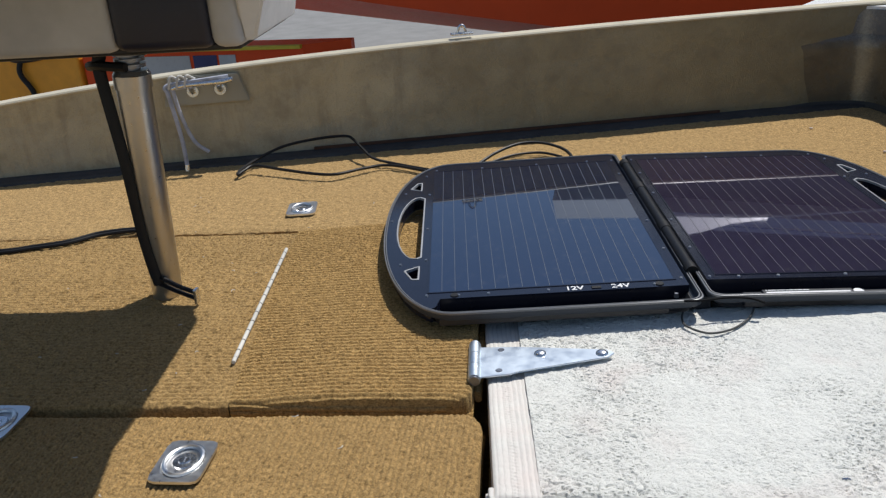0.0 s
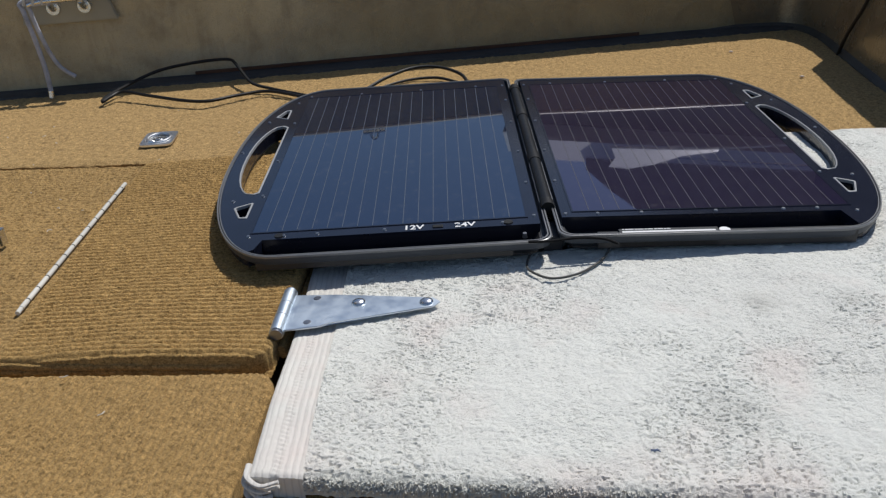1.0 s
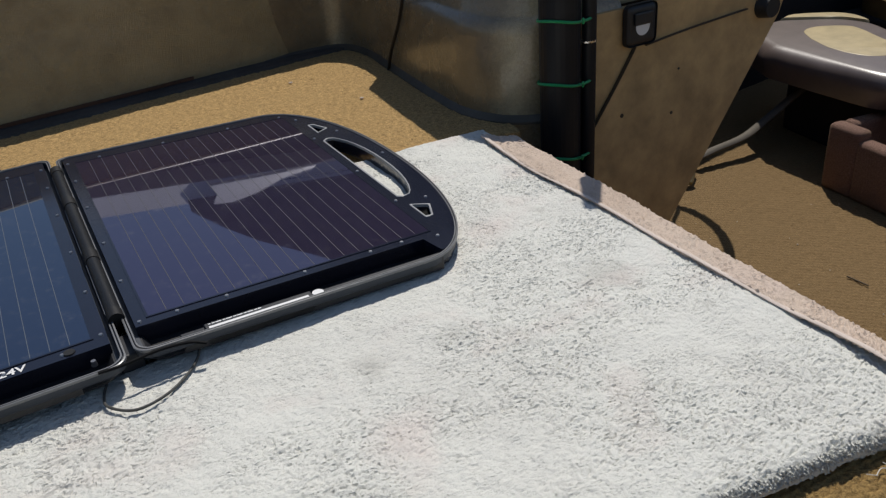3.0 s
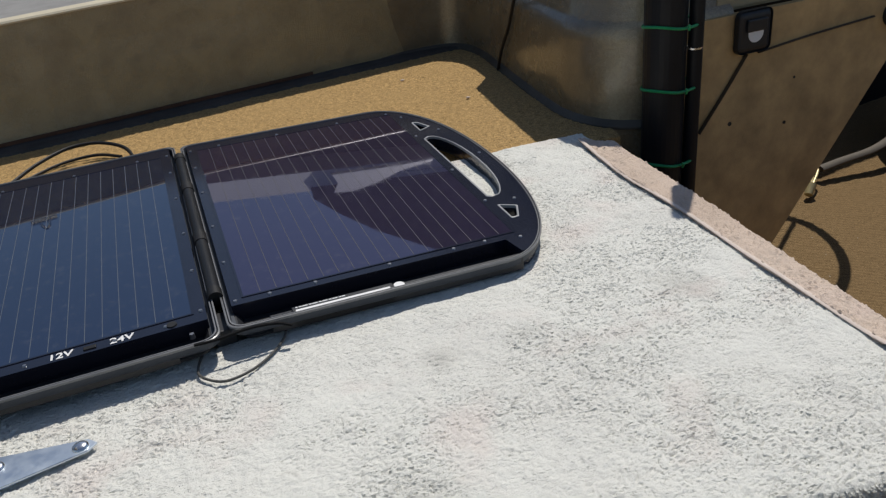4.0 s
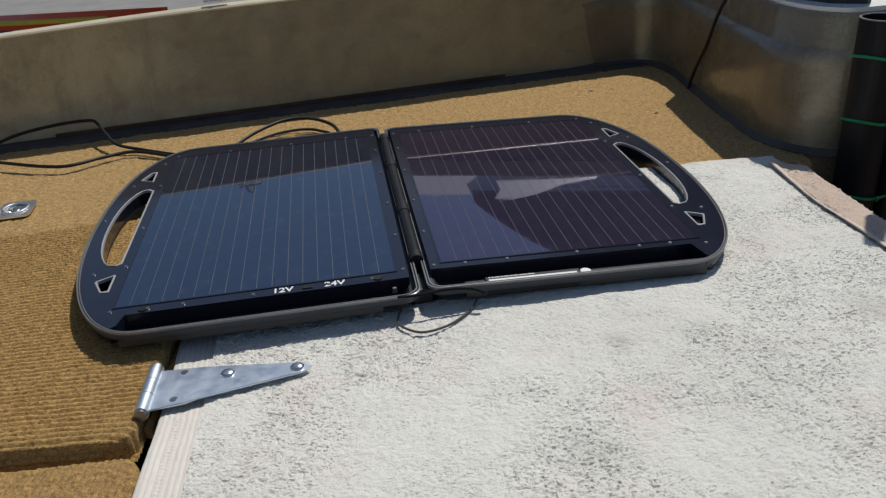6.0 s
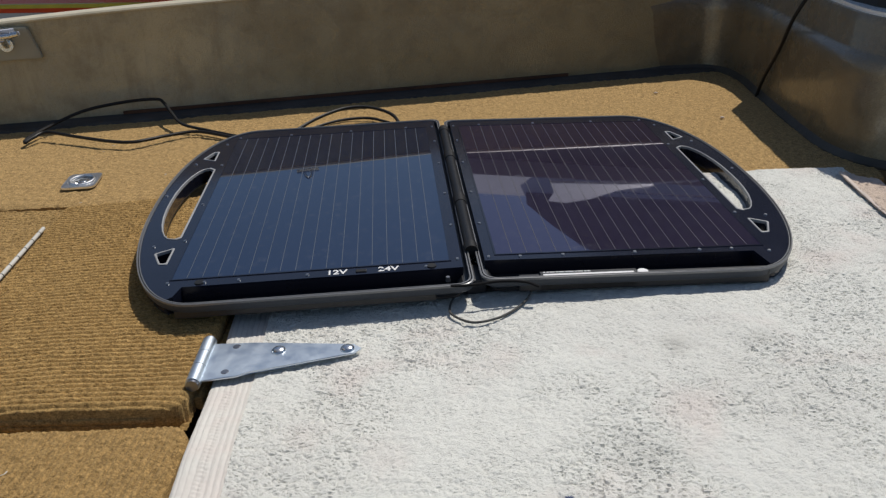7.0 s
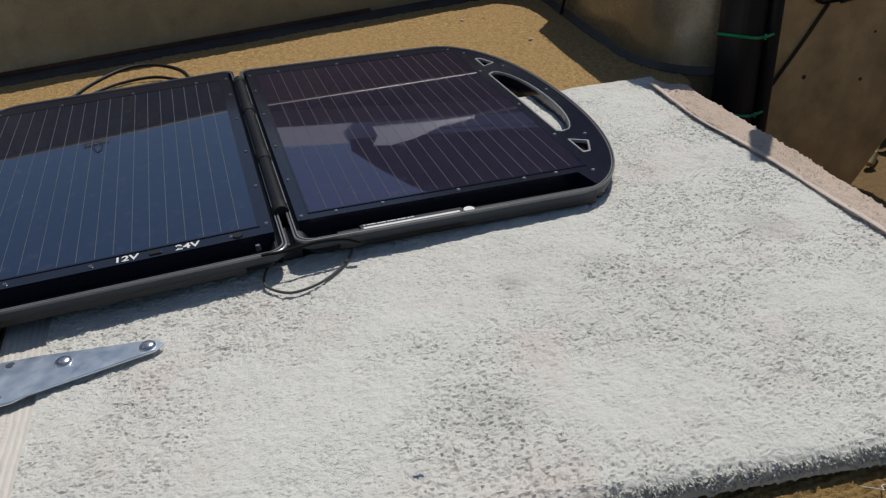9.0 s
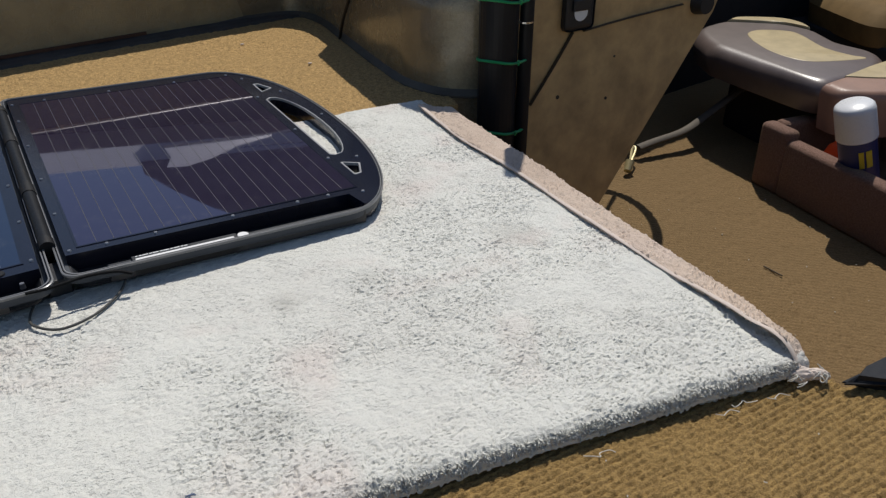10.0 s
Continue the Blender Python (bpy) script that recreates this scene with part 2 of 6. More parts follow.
M_CELL_L = cell_material("blue_solar_glass", (0.007, 0.011, 0.026), (0.010, 0.014, 0.034), (0.70, 0.83, 1.0))
M_CELL_R = cell_material("violet_solar_glass", (0.015, 0.0115, 0.026), (0.019, 0.0135, 0.034), (0.78, 0.76, 1.0))
M_SILVER_BRIGHT = plain("bright_grid_line", (0.10, 0.115, 0.14), 0.5)
M_SILVER = plain("silver_grid_line", (0.055, 0.054, 0.060), 0.5, 0.0)
M_WHITE = plain("white_print", (0.75, 0.75, 0.75), 0.6, spread=0.05)
M_CHROME = plain("chrome", (0.78, 0.79, 0.80), 0.24, 1.0, grain=90, depth=0.0004, spread=0.12)
M_ZINC = plain("zinc_plated_steel", (0.66, 0.73, 0.80), 0.42, 1.0, grain=45, depth=0.00005, spread=0.10)
M_ALU = plain("brushed_aluminium", (0.55, 0.53, 0.50), 0.33, 1.0, grain=150, spread=0.2)
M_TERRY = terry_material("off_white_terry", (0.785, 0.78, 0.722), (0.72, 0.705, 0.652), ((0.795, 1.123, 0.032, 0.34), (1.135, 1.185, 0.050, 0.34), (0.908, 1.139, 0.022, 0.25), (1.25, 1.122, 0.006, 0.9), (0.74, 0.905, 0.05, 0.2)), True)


def band_material():
    """Flat woven hem: cream cloth with faint lines along its length and a rosy tinge."""
    n = Nodes("woven_towel_band")
    c = n.coords()
    w = n.add("ShaderNodeTexWave", Scale=0.31416 / 0.0072, Distortion=1.6, Detail=2.0)
    w.bands_direction = "Y"
    n.link(n.coords(turn=-100.5), w.inputs["Vector"])
    thread = n.noise(n.coords((1, 0.25, 1), turn=-100.5), 900, 3, 0.7)
    col = n.mix(n.ramp(w.outputs["Fac"], [(0.02, (0, 0, 0)), (0.25, (1, 1, 1))]), (0.58, 0.56, 0.52), (0.68, 0.66, 0.61))
    col = n.mix(n.ramp(n.noise(c, 30, 4, 0.6), [(0.4, (0, 0, 0)), (0.75, (0.5, 0.5, 0.5))]), col, (0.60, 0.54, 0.50))
    col = n.mix(n.ramp(n.noise(c, 9, 3, 0.5), [(0.5, (0, 0, 0)), (0.7, (0.4, 0.4, 0.4))]), col, (0.70, 0.58, 0.53))
    return n.done(col, 0.9, n.bump(thread, 0.5, 0.0012, n.bump(w.outputs["Fac"], 0.35, 0.0010)), Specular_IOR_Level=0.1)


M_BAND = band_material()
# greyer terry for the fall: shade between its loops painted in, with soil
M_TERRY_FALL = terry_material("shaded_soiled_terry", (0.56, 0.55, 0.48), (0.44, 0.42, 0.36))
M_HEM = plain("pale_pink_hem", (0.68, 0.58, 0.51), 0.9, grain=600, depth=0.0008, spread=0.2)
M_PINK = terry_material("faded_pink_towel_edge", (0.66, 0.53, 0.43), (0.53, 0.41, 0.32))
M_WOOD = plain("weathered_plywood", (0.10, 0.07, 0.04), 0.8)
M_WIRE_SHADOW = plain("grey_wire_shadow", (0.085, 0.085, 0.082), 0.7, Specular_IOR_Level=0.2)
M_BLACK_RUBBER = plain("black_rubber", (0.006, 0.006, 0.007), 0.8, Specular_IOR_Level=0.15)
M_CABLE = plain("black_cable", (0.012, 0.012, 0.013), 0.5, Specular_IOR_Level=0.3)
M_PIPE = plain("black_pipe", (0.013, 0.014, 0.017), 0.42, Specular_IOR_Level=0.22)
M_GREEN = plain("green_tie", (0.01, 0.30, 0.10), 0.4)
M_VINYL_GREY = plain("light_grey_vinyl", (0.50, 0.51, 0.52), 0.42)
M_VINYL_WHITE = plain("sunlit_white_vinyl", (0.72, 0.72, 0.71), 0.40)
M_VINYL_NAVY = plain("navy_vinyl", (0.012, 0.015, 0.035), 0.42)
M_VINYL_BROWN = plain("brown_vinyl", (0.135, 0.100, 0.088), 0.36, grain=350, depth=0.0004, Specular_IOR_Level=1.0)
M_VINYL_TAN = plain("tan_vinyl", (0.50, 0.40, 0.22), 0.42, grain=350)
M_VINYL_OCHRE = plain("dull_ochre_vinyl", (0.19, 0.12, 0.048), 0.7, grain=350, Specular_IOR_Level=0.1)
M_VINYL_ROSE = plain("faded_brown_vinyl", (0.30, 0.17, 0.12), 0.45)
M_MAROON = carpet_material("maroon_carpet", (0.26, 0.160, 0.132), (0.10, 0.052, 0.040), 0, 0.01, ribs=False)
M_RED = plain("red_gelcoat", (0.80, 0.085, 0.015), 0.5, grain=40, spread=0.12, Specular_IOR_Level=0.25)
M_GELWHITE = plain("grey_white_gelcoat", (0.52, 0.50, 0.48), 0.3, grain=40, spread=0.2)
M_ORANGE = plain("orange_plastic", (0.90, 0.36, 0.02), 0.55, spread=0.15)
M_GROUND = plain("pale_concrete", (0.25, 0.245, 0.235), 0.9, grain=60, depth=0.01)
M_HULL_DARK = plain("dull_grey_gelcoat", (0.30, 0.295, 0.285), 0.5, grain=40, spread=0.3)
M_DARK = plain("shade_black", (0.02, 0.02, 0.022), 0.85)
M_CANVAS = plain("charcoal_canvas", (0.27, 0.265, 0.255), 0.85)
M_BRIGHT = plain("bright_white_gelcoat", (0.86, 0.86, 0.85), 0.3, spread=0.06)
M_LATCH = plain("worn_chrome", (0.84, 0.84, 0.84), 0.33, 1.0, grain=120, depth=0.0003, spread=0.2)
M_ROPE = plain("blue_white_rope", (0.60, 0.62, 0.70), 0.8, grain=500, spread=0.5)
M_THREAD = plain("white_cord", (0.68, 0.66, 0.60), 0.85)
M_BLUE = plain("blue_label", (0.02, 0.03, 0.14), 0.4)
M_LINT = plain("blue_grey_lint", (0.12, 0.17, 0.28), 0.9)
M_CAP = plain("translucent_white_cap", (0.75, 0.76, 0.78), 0.3, spread=0.08)
M_YELLOW_BRASS = plain("brass", (0.60, 0.50, 0.26), 0.45, 0.3)
M_STEEL = plain("dull_steel", (0.30, 0.31, 0.34), 0.35, 0.9)
M_YELLOW = plain("yellow_print", (0.65, 0.50, 0.03), 0.5)


# ---- builders ----
def link_mesh(name, me, material, parent, label="", smooth=True):
    me.materials.append(material)
    if smooth:
        me.shade_smooth()
        me.set_sharp_from_angle(angle=radians(42))
    ob = new(name, me)
    if parent is not None:
        ob.parent = parent
    if label:
        ob["label"] = label
    return ob


def part(name, bm, material, parent, label="", smooth=False):
    """Links a bmesh as one mesh object under a thing or a part."""
    bmesh.ops.recalc_face_normals(bm, faces=bm.faces)
    me = bpy.data.meshes.new(name)
    bm.to_mesh(me)
    bm.free()
    return link_mesh(name, me, material, parent, label, smooth)


def thing(name, m, label, category, group="", kind=""):
    ob = new(name)
    ob.empty_display_size = 0.05
    ob.matrix_world = m
    return tagged(ob, label, category, group, kind)


def box(bm, x0, x1, y0, y1, z0, z1, bevel=0.0, seg=2):
    r = bmesh.ops.create_cube(bm, size=1.0, matrix=Matrix.Translation(((x0 + x1) / 2, (y0 + y1) / 2, (z0 + z1) / 2)) @ Matrix.Diagonal((x1 - x0, y1 - y0, z1 - z0, 1)))
    if bevel:
        edges = list({e for v in r["verts"] for e in v.link_edges})
        bmesh.ops.bevel(bm, geom=edges, offset=bevel, segments=seg, affect="EDGES", profile=0.5)
    return bm


def cyl(bm, a, b, r, r2=None, seg=20):
    a, b = Vector(a), Vector(b)
    m = Matrix.Translation((a + b) / 2) @ (b - a).to_track_quat("Z", "Y").to_matrix().to_4x4()
    bmesh.ops.create_cone(bm, cap_ends=True, segments=seg, radius1=r, radius2=r if r2 is None else r2, depth=(b - a).length, matrix=m)
    return bm


def prism(bm, outline, z0, z1, m=None):
    """A solid from a plan outline, between two heights."""
    low = [bm.verts.new((x, y, z0)) for x, y in outline]
    top = [bm.verts.new((x, y, z1)) for x, y in outline]
    bm.faces.new(low[::-1])
    bm.faces.new(top)
    k = len(outline)
    for i in range(k):
        bm.faces.new((low[i], low[(i + 1) % k], top[(i + 1) % k], top[i]))
    if m is not None:
        bm.transform(m)
    return bm


def ring(bm, outer, inner, z0, z1):
    """A closed band between two outlines of equal count."""
    k = len(outer)
    loops = [[bm.verts.new((x, y, z)) for x, y in o] for o, z in ((outer, z0), (outer, z1), (inner, z1), (inner, z0))]
    for a in range(4):
        p, q = loops[a], loops[(a + 1) % 4]
        for i in range(k):
            bm.faces.new((p[i], p[(i + 1) % k], q[(i + 1) % k], q[i]))
    return bm


def holed(bm, outer, holes, z0, z1):
    """A plate with openings through it."""
    edges, loops = [], []
    for o in [outer] + holes:
        vs = [bm.verts.new((x, y, z1)) for x, y in o]
        loops.append(vs)
        edges += [bm.edges.new((vs[i], vs[(i + 1) % len(vs)])) for i in range(len(vs))]
    bmesh.ops.triangle_fill(bm, use_beauty=True, use_dissolve=False, edges=edges)
    top = list(bm.faces)
    low = {v: bm.verts.new((v.co.x, v.co.y, z0)) for vs in loops for v in vs}
    for f in top:
        bm.faces.new([low[v] for v in reversed(f.verts)])
    for vs in loops:
        for i in range(len(vs)):
            a, b = vs[i], vs[(i + 1) % len(vs)]
            bm.faces.new((a, b, low[b], low[a]))
    return bm


def smooth_path(points, per=8):
    """A Catmull-Rom line through a few points."""
    p = [Vector(q) for q in points]
    p = [2 * p[0] - p[1]] + p + [2 * p[-1] - p[-2]]
    out = []
    for i in range(1, len(p) - 2):
        for k in range(per):
            t = k / per
            a, b, c, d = p[i - 1], p[i], p[i + 1], p[i + 2]
            out.append(0.5 * (2 * b + (c - a) * t + (2 * a - 5 * b + 4 * c - d) * t * t + (3 * b - a - 3 * c + d) * t ** 3))
    return out + [p[-2]]


def tube(bm, points, r, seg=8, per=8, flat=1.0, taper=1.0):
    """A round cord swept along a smooth line."""
    path = smooth_path(points, per)
    rings = []
    side = None
    for i, q in enumerate(path):
        d = (path[min(i + 1, len(path) - 1)] - path[max(i - 1, 0)]).normalized()
        if side is None:
            side = d.cross(Vector((0, 0, 1)))
            side = side if side.length > 0.1 else d.cross(Vector((1, 0, 0)))
        side = (side - d * side.dot(d)).normalized()
        up = d.cross(side)
        rr = r * (1 + (taper - 1) * i / (len(path) - 1))
        rings.append([bm.verts.new(q + side * (rr * math.cos(a)) + up * (rr * flat * math.sin(a))) for a in (2 * math.pi * k / seg for k in range(seg))])
    for a, b in zip(rings, rings[1:]):
        for k in range(seg):
            bm.faces.new((a[k], a[(k + 1) % seg], b[(k + 1) % seg], b[k]))
    bm.faces.new(rings[0])
    bm.faces.new(rings[-1][::-1])
    return bm


def vnoise(x, y, cell, seed):
    """Smooth value noise in -1 to 1 on arrays."""
    gx, gy = x / cell, y / cell
    ix, iy = np.floor(gx).astype(np.int64), np.floor(gy).astype(np.int64)
    fx, fy = gx - ix, gy - iy
    fx, fy = fx * fx * (3 - 2 * fx), fy * fy * (3 - 2 * fy)

    def lattice(a, b):
        h = (a * 374761393 + b * 668265263 + seed * 974634777) & 0x7FFFFFFF
        h = ((h ^ (h >> 13)) * 1274126177) & 0x7FFFFFFF
        return ((h ^ (h >> 16)) & 0xFFFF) / 32767.5 - 1

    top = lattice(ix, iy + 1) * (1 - fx) + lattice(ix + 1, iy + 1) * fx
    low = lattice(ix, iy) * (1 - fx) + lattice(ix + 1, iy) * fx
    return low * (1 - fy) + top * fy


def sheet(name, corners, step, height, material, parent=None, skirt=0.03, roll=0.012, label="", rim="nrfl", warp=None, turn=0.0):
    """A woven sheet over a four-cornered plan (near left, near right, far right, far left). height(x, y) gives its relief;
    the named rims (near, right, far, left) roll over by roll and drop by skirt, and meet in corners of radius turn."""
    c = np.array(corners, float)
    nu = max(2, int(max(np.linalg.norm(c[1] - c[0]), np.linalg.norm(c[2] - c[3])) / step))
    nv = max(2, int(max(np.linalg.norm(c[3] - c[0]), np.linalg.norm(c[2] - c[1])) / step))
    u, v = np.meshgrid(np.linspace(0, 1, nu + 1), np.linspace(0, 1, nv + 1))
    pt = lambda k: c[0][k] * (1 - u) * (1 - v) + c[1][k] * u * (1 - v) + c[2][k] * u * v + c[3][k] * (1 - u) * v
    x, y = pt(0), pt(1)
    if warp is not None:
        y = y + warp(u) * (1 - v)
    z = height(x, y)
    lu, lv = np.linalg.norm(c[1] - c[0]), np.linalg.norm(c[3] - c[0])
    far = np.full_like(u, 9.0)
    for key, d in (("n", v * lv), ("f", (1 - v) * lv), ("l", u * lu), ("r", (1 - u) * lu)):
        if key in rim:
            if turn:
                bend = turn - np.hypot(np.maximum(turn - d, 0), np.maximum(turn - far, 0))
                far = np.where((d < turn) & (far < turn), bend, np.minimum(far, d))
            else:
                far = np.minimum(far, d)
    k = np.clip(1 - far / roll, 0, 1)
    z = z - roll * (1 - np.sqrt(np.maximum(0, 1 - k * k)))
    z = np.where(far < step * 0.4, z - skirt, z)
    verts = np.stack([x, y, z], -1).reshape(-1, 3)
    i = np.arange((nu + 1) * nv).reshape(nv, nu + 1)[:, :-1].ravel()
    faces = np.stack([i, i + 1, i + nu + 2, i + nu + 1], -1)
    me = bpy.data.meshes.new(name)
    me.from_pydata(verts.tolist(), [], faces.tolist())
    return link_mesh(name, me, material, parent, label)


def ribbed(turn, pitch, depth, fuzz, seed, lift=0.0, loops=0.0):
    """Relief of ribbed carpet; loops breaks the ribs into tufts."""
    ca, sa = math.cos(radians(turn)), math.sin(radians(turn))

    def relief(x, y):
        a, b = x * ca + y * sa, -x * sa + y * ca
        b = b + 0.0016 * vnoise(a, b, 0.05, seed) + 0.0008 * vnoise(a, b, 0.012, seed + 1)
        r = depth * (0.5 + 0.5 * np.cos(2 * np.pi * b / pitch)) ** 0.5
        r = r * (1 - 0.5 * np.clip(vnoise(a, b, 0.16, seed + 2), 0, 1))
        r = r + fuzz * vnoise(a, b, 0.004, seed + 3) + 0.5 * fuzz * vnoise(a, b, 0.011, seed + 4)
        if loops:
            r = r + loops * np.cos(2 * np.pi * (a / (pitch * 1.15) + 0.25 * vnoise(a, b, 0.02, seed + 5))) * (0.5 + 0.5 * np.cos(2 * np.pi * b / pitch))
        return r + lift + 0.0015 * vnoise(x, y, 0.11, seed + 6)

    return relief


# ---- the boat: decks, bulkheads, gunwale, console ----
def structure(ob, label, category):
    return tagged(ob, label, category, kind="structure")


GUN_A, GUN_B = 2.351, 0.3433          # inner foot of the gunwale: y = A + B x
gun = lambda x: GUN_A + GUN_B * x
FLOOR_Z = -0.62

deck_far = sheet("deck_far", [(-2.4, 1.30), (1.30, 1.80), (1.26, 2.84), (-2.4, 1.55)], 0.0048, ribbed(8, 0.0090, 0.0006, 0.0016, 11), M_CARPET_FAR, rim="n")
structure(deck_far, "golden brown ribbed marine carpet on the bow deck", "deck carpet")
deck_left = sheet("deck_left", [(-1.3, 0.757), (-0.147, 0.918), (-0.289, 1.576), (-1.3, 1.439)], 0.0018, ribbed(7, 0.0098, 0.0020, 0.0014, 21, 0.001), M_CARPET_MID, rim="nf")
structure(deck_left, "golden brown carpeted bow deck panel beside the hatch", "deck carpet")
deck_near = sheet("deck_near", [(-0.95, 0.50), (0.272, 0.50), (0.221, 0.952), (-0.95, 0.797)], 0.0017, ribbed(94, 0.0078, 0.0024, 0.0014, 31, -0.002), M_CARPET_MID, rim="rf", turn=0.030)
structure(deck_near, "golden brown carpeted near deck panel", "deck carpet")
side_deck = sheet("side_deck", [(0.276, 0.52), (1.36, 0.52), (1.36, 0.815), (0.26, 0.850)], 0.0018, ribbed(12, 0.0082, 0.0026, 0.0015, 41, -0.004, 0.0002), M_CARPET_SIDE, rim="f")
structure(side_deck, "golden brown looped carpet on the side deck", "deck carpet")
side_deck_aft = sheet("side_deck_aft", [(1.36, 0.52), (1.75, 0.52), (1.75, 0.762), (1.36, 0.772)], 0.0025, ribbed(12, 0.0082, 0.0026, 0.0015, 41, -0.004, 0.0002), M_CARPET_SIDE, rim="f")
structure(side_deck_aft, "golden brown looped carpet on the aft side deck", "deck carpet")
bm = bmesh.new()
prism(bm, [(-3.0, -1.2), (3.6, -1.2), (3.6, 0.516), (1.75, 0.516), (-0.95, 0.496), (-0.95, 0.70), (-1.3, 0.75), (-1.3, 1.43), (-2.4, 1.31)], -0.04, -0.006)
structure(part("deck_outer", bm, M_CARPET_FAR, None), "golden brown carpet on the rest of the deck", "deck carpet")
bm = bmesh.new()
prism(bm, [(-3.06, -1.26), (4.72, -1.26), (4.72, -1.20), (-3.06, -1.20)], -0.66, 0.16)
prism(bm, [(4.62, -1.20), (4.72, -1.20), (4.72, 3.94), (4.62, 3.94)], -0.66, 0.16)
prism(bm, [(-3.12, -1.20), (-3.02, -1.20), (-3.10, 1.28), (-3.20, 1.25)], -0.66, 0.12)
prism(bm, [(-3.0, -1.19), (4.6, -1.19), (4.6, 0.50), (-3.0, 0.50)], -0.66, -0.05)
structure(part("wall_hull", bm, M_TRIM, None), "plain tan hull sides of the boat", "hull")
bm = bmesh.new()
prism(bm, [(3.604, -1.19), (4.6, -1.19), (4.6, 0.516), (3.604, 0.516)], -0.04, -0.006)
structure(part("deck_stern", bm, M_CARPET_FAR, None), "golden brown carpet on the stern deck", "deck carpet")
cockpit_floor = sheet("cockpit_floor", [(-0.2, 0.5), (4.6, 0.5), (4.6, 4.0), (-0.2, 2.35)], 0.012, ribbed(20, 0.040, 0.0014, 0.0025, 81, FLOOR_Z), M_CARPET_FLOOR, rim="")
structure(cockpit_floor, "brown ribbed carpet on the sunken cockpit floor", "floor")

bm = bmesh.new()
prism(bm, [(-1.29, 0.72), (0.21, 0.72), (0.11, 1.66), (-1.29, 1.46)], -0.075, -0.052)
structure(part("deck_board", bm, M_WOOD, None), "dark plywood deck under the carpet panels", "deck board")
bm = bmesh.new()
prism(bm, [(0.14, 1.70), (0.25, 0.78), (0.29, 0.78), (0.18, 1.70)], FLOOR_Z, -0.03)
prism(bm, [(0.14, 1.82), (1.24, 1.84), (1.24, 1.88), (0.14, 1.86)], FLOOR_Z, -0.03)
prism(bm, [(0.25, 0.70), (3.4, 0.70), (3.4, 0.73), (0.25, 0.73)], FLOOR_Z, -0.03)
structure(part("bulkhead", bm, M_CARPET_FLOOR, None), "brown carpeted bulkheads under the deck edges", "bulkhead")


def gunwale():
    """The hull side above the deck: a leaning wall with a rolled cap, sheer rising a little aft."""
    xs = [-3.2 + 0.1 * i for i in range(81)]
    top = lambda x: 0.21 + 0.094 * (1 - math.exp(-(x + 1.26) / 0.75)) if x > -1.26 else 0.21 + 0.10 * (x + 1.26)
    nx, ny = -GUN_B / math.hypot(1, GUN_B), 1 / math.hypot(1, GUN_B)
    prof = [(0.0, -0.64), (0.0, 0.0), (0.004, 0.3), (0.008, 0.7), (0.006, 0.985)]
    bm = bmesh.new()
    rows = []
    for x in xs:
        h = top(x)
        inner = [(o, z * h if z >= 0 else z) for o, z in prof]
        outer = [(0.055, 0.985 * h), (0.07, 0.5 * h), (0.085, -0.66), (0.02, -0.66)]
        rows.append([bm.verts.new((x + o * nx, gun(x) + o * ny, z)) for o, z in inner + outer])
    k = len(rows[0])
    for a, b in zip(rows, rows[1:]):
        for i in range(k):
            bm.faces.new((a[i], b[i], b[(i + 1) % k], a[(i + 1) % k]))
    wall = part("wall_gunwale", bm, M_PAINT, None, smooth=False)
    structure(wall, "weathered tan textured gunwale wall of the boat, colour darkened aft", "gunwale")
    bm = bmesh.new()
    cap = [(0.002, 0.0), (0.001, 0.004), (0.005, 0.008), (0.05, 0.009), (0.062, 0.005), (0.062, 0.0)]
    rows = []
    for x in xs:
        h = top(x) * 0.985
        rows.append([bm.verts.new((x + o * nx, gun(x) + o * ny, h + z)) for o, z in cap])
    k = len(cap)
    for a, b in zip(rows, rows[1:]):
        for i in range(k):
            bm.faces.new((a[i], b[i], b[(i + 1) % k], a[(i + 1) % k]))
    structure(part("trim_cap", bm, M_TRIM, None), "sunlit cream cap along the gunwale top", "trim")
    bm = bmesh.new()
    strip = [(-0.002, -0.004), (-0.060, -0.004), (-0.056, 0.006), (-0.034, 0.008), (-0.012, 0.008), (-0.002, 0.010)]
    rows = []
    # runs on forward as a dark band where only the foot shadow falls
    for i, x in enumerate([-1.70 + 0.06 * j for j in range(48)]):
        w = 0.0025 * math.sin(i * 1.7)
        rows.append([bm.verts.new((x + o * nx, gun(x) + (o + w) * ny, z)) for o, z in strip])
    k = len(strip)
    for a, b in zip(rows, rows[1:]):
        for i in range(k):
            bm.faces.new((a[i], b[i], b[(i + 1) % k], a[(i + 1) % k]))
    bm.faces.new(rows[0])
    bm.faces.new(rows[-1][::-1])
    structure(part("trim_foot", bm, M_STRIP, None), "dark rubber strip along the gunwale foot, run forward for its shadow", "trim")
    bm = bmesh.new()
    for x0, x1 in ((-0.47, 0.70),):
        a = [(x0, gun(x0) - 0.008), (x1, gun(x1) - 0.008), (x1, gun(x1) - 0.002), (x0, gun(x0) - 0.002)]
        prism(bm, a, 0.010, 0.018)
    structure(part("trim_batten", bm, M_RUST, None), "thin rusty batten above the foot strip", "trim")


gunwale()


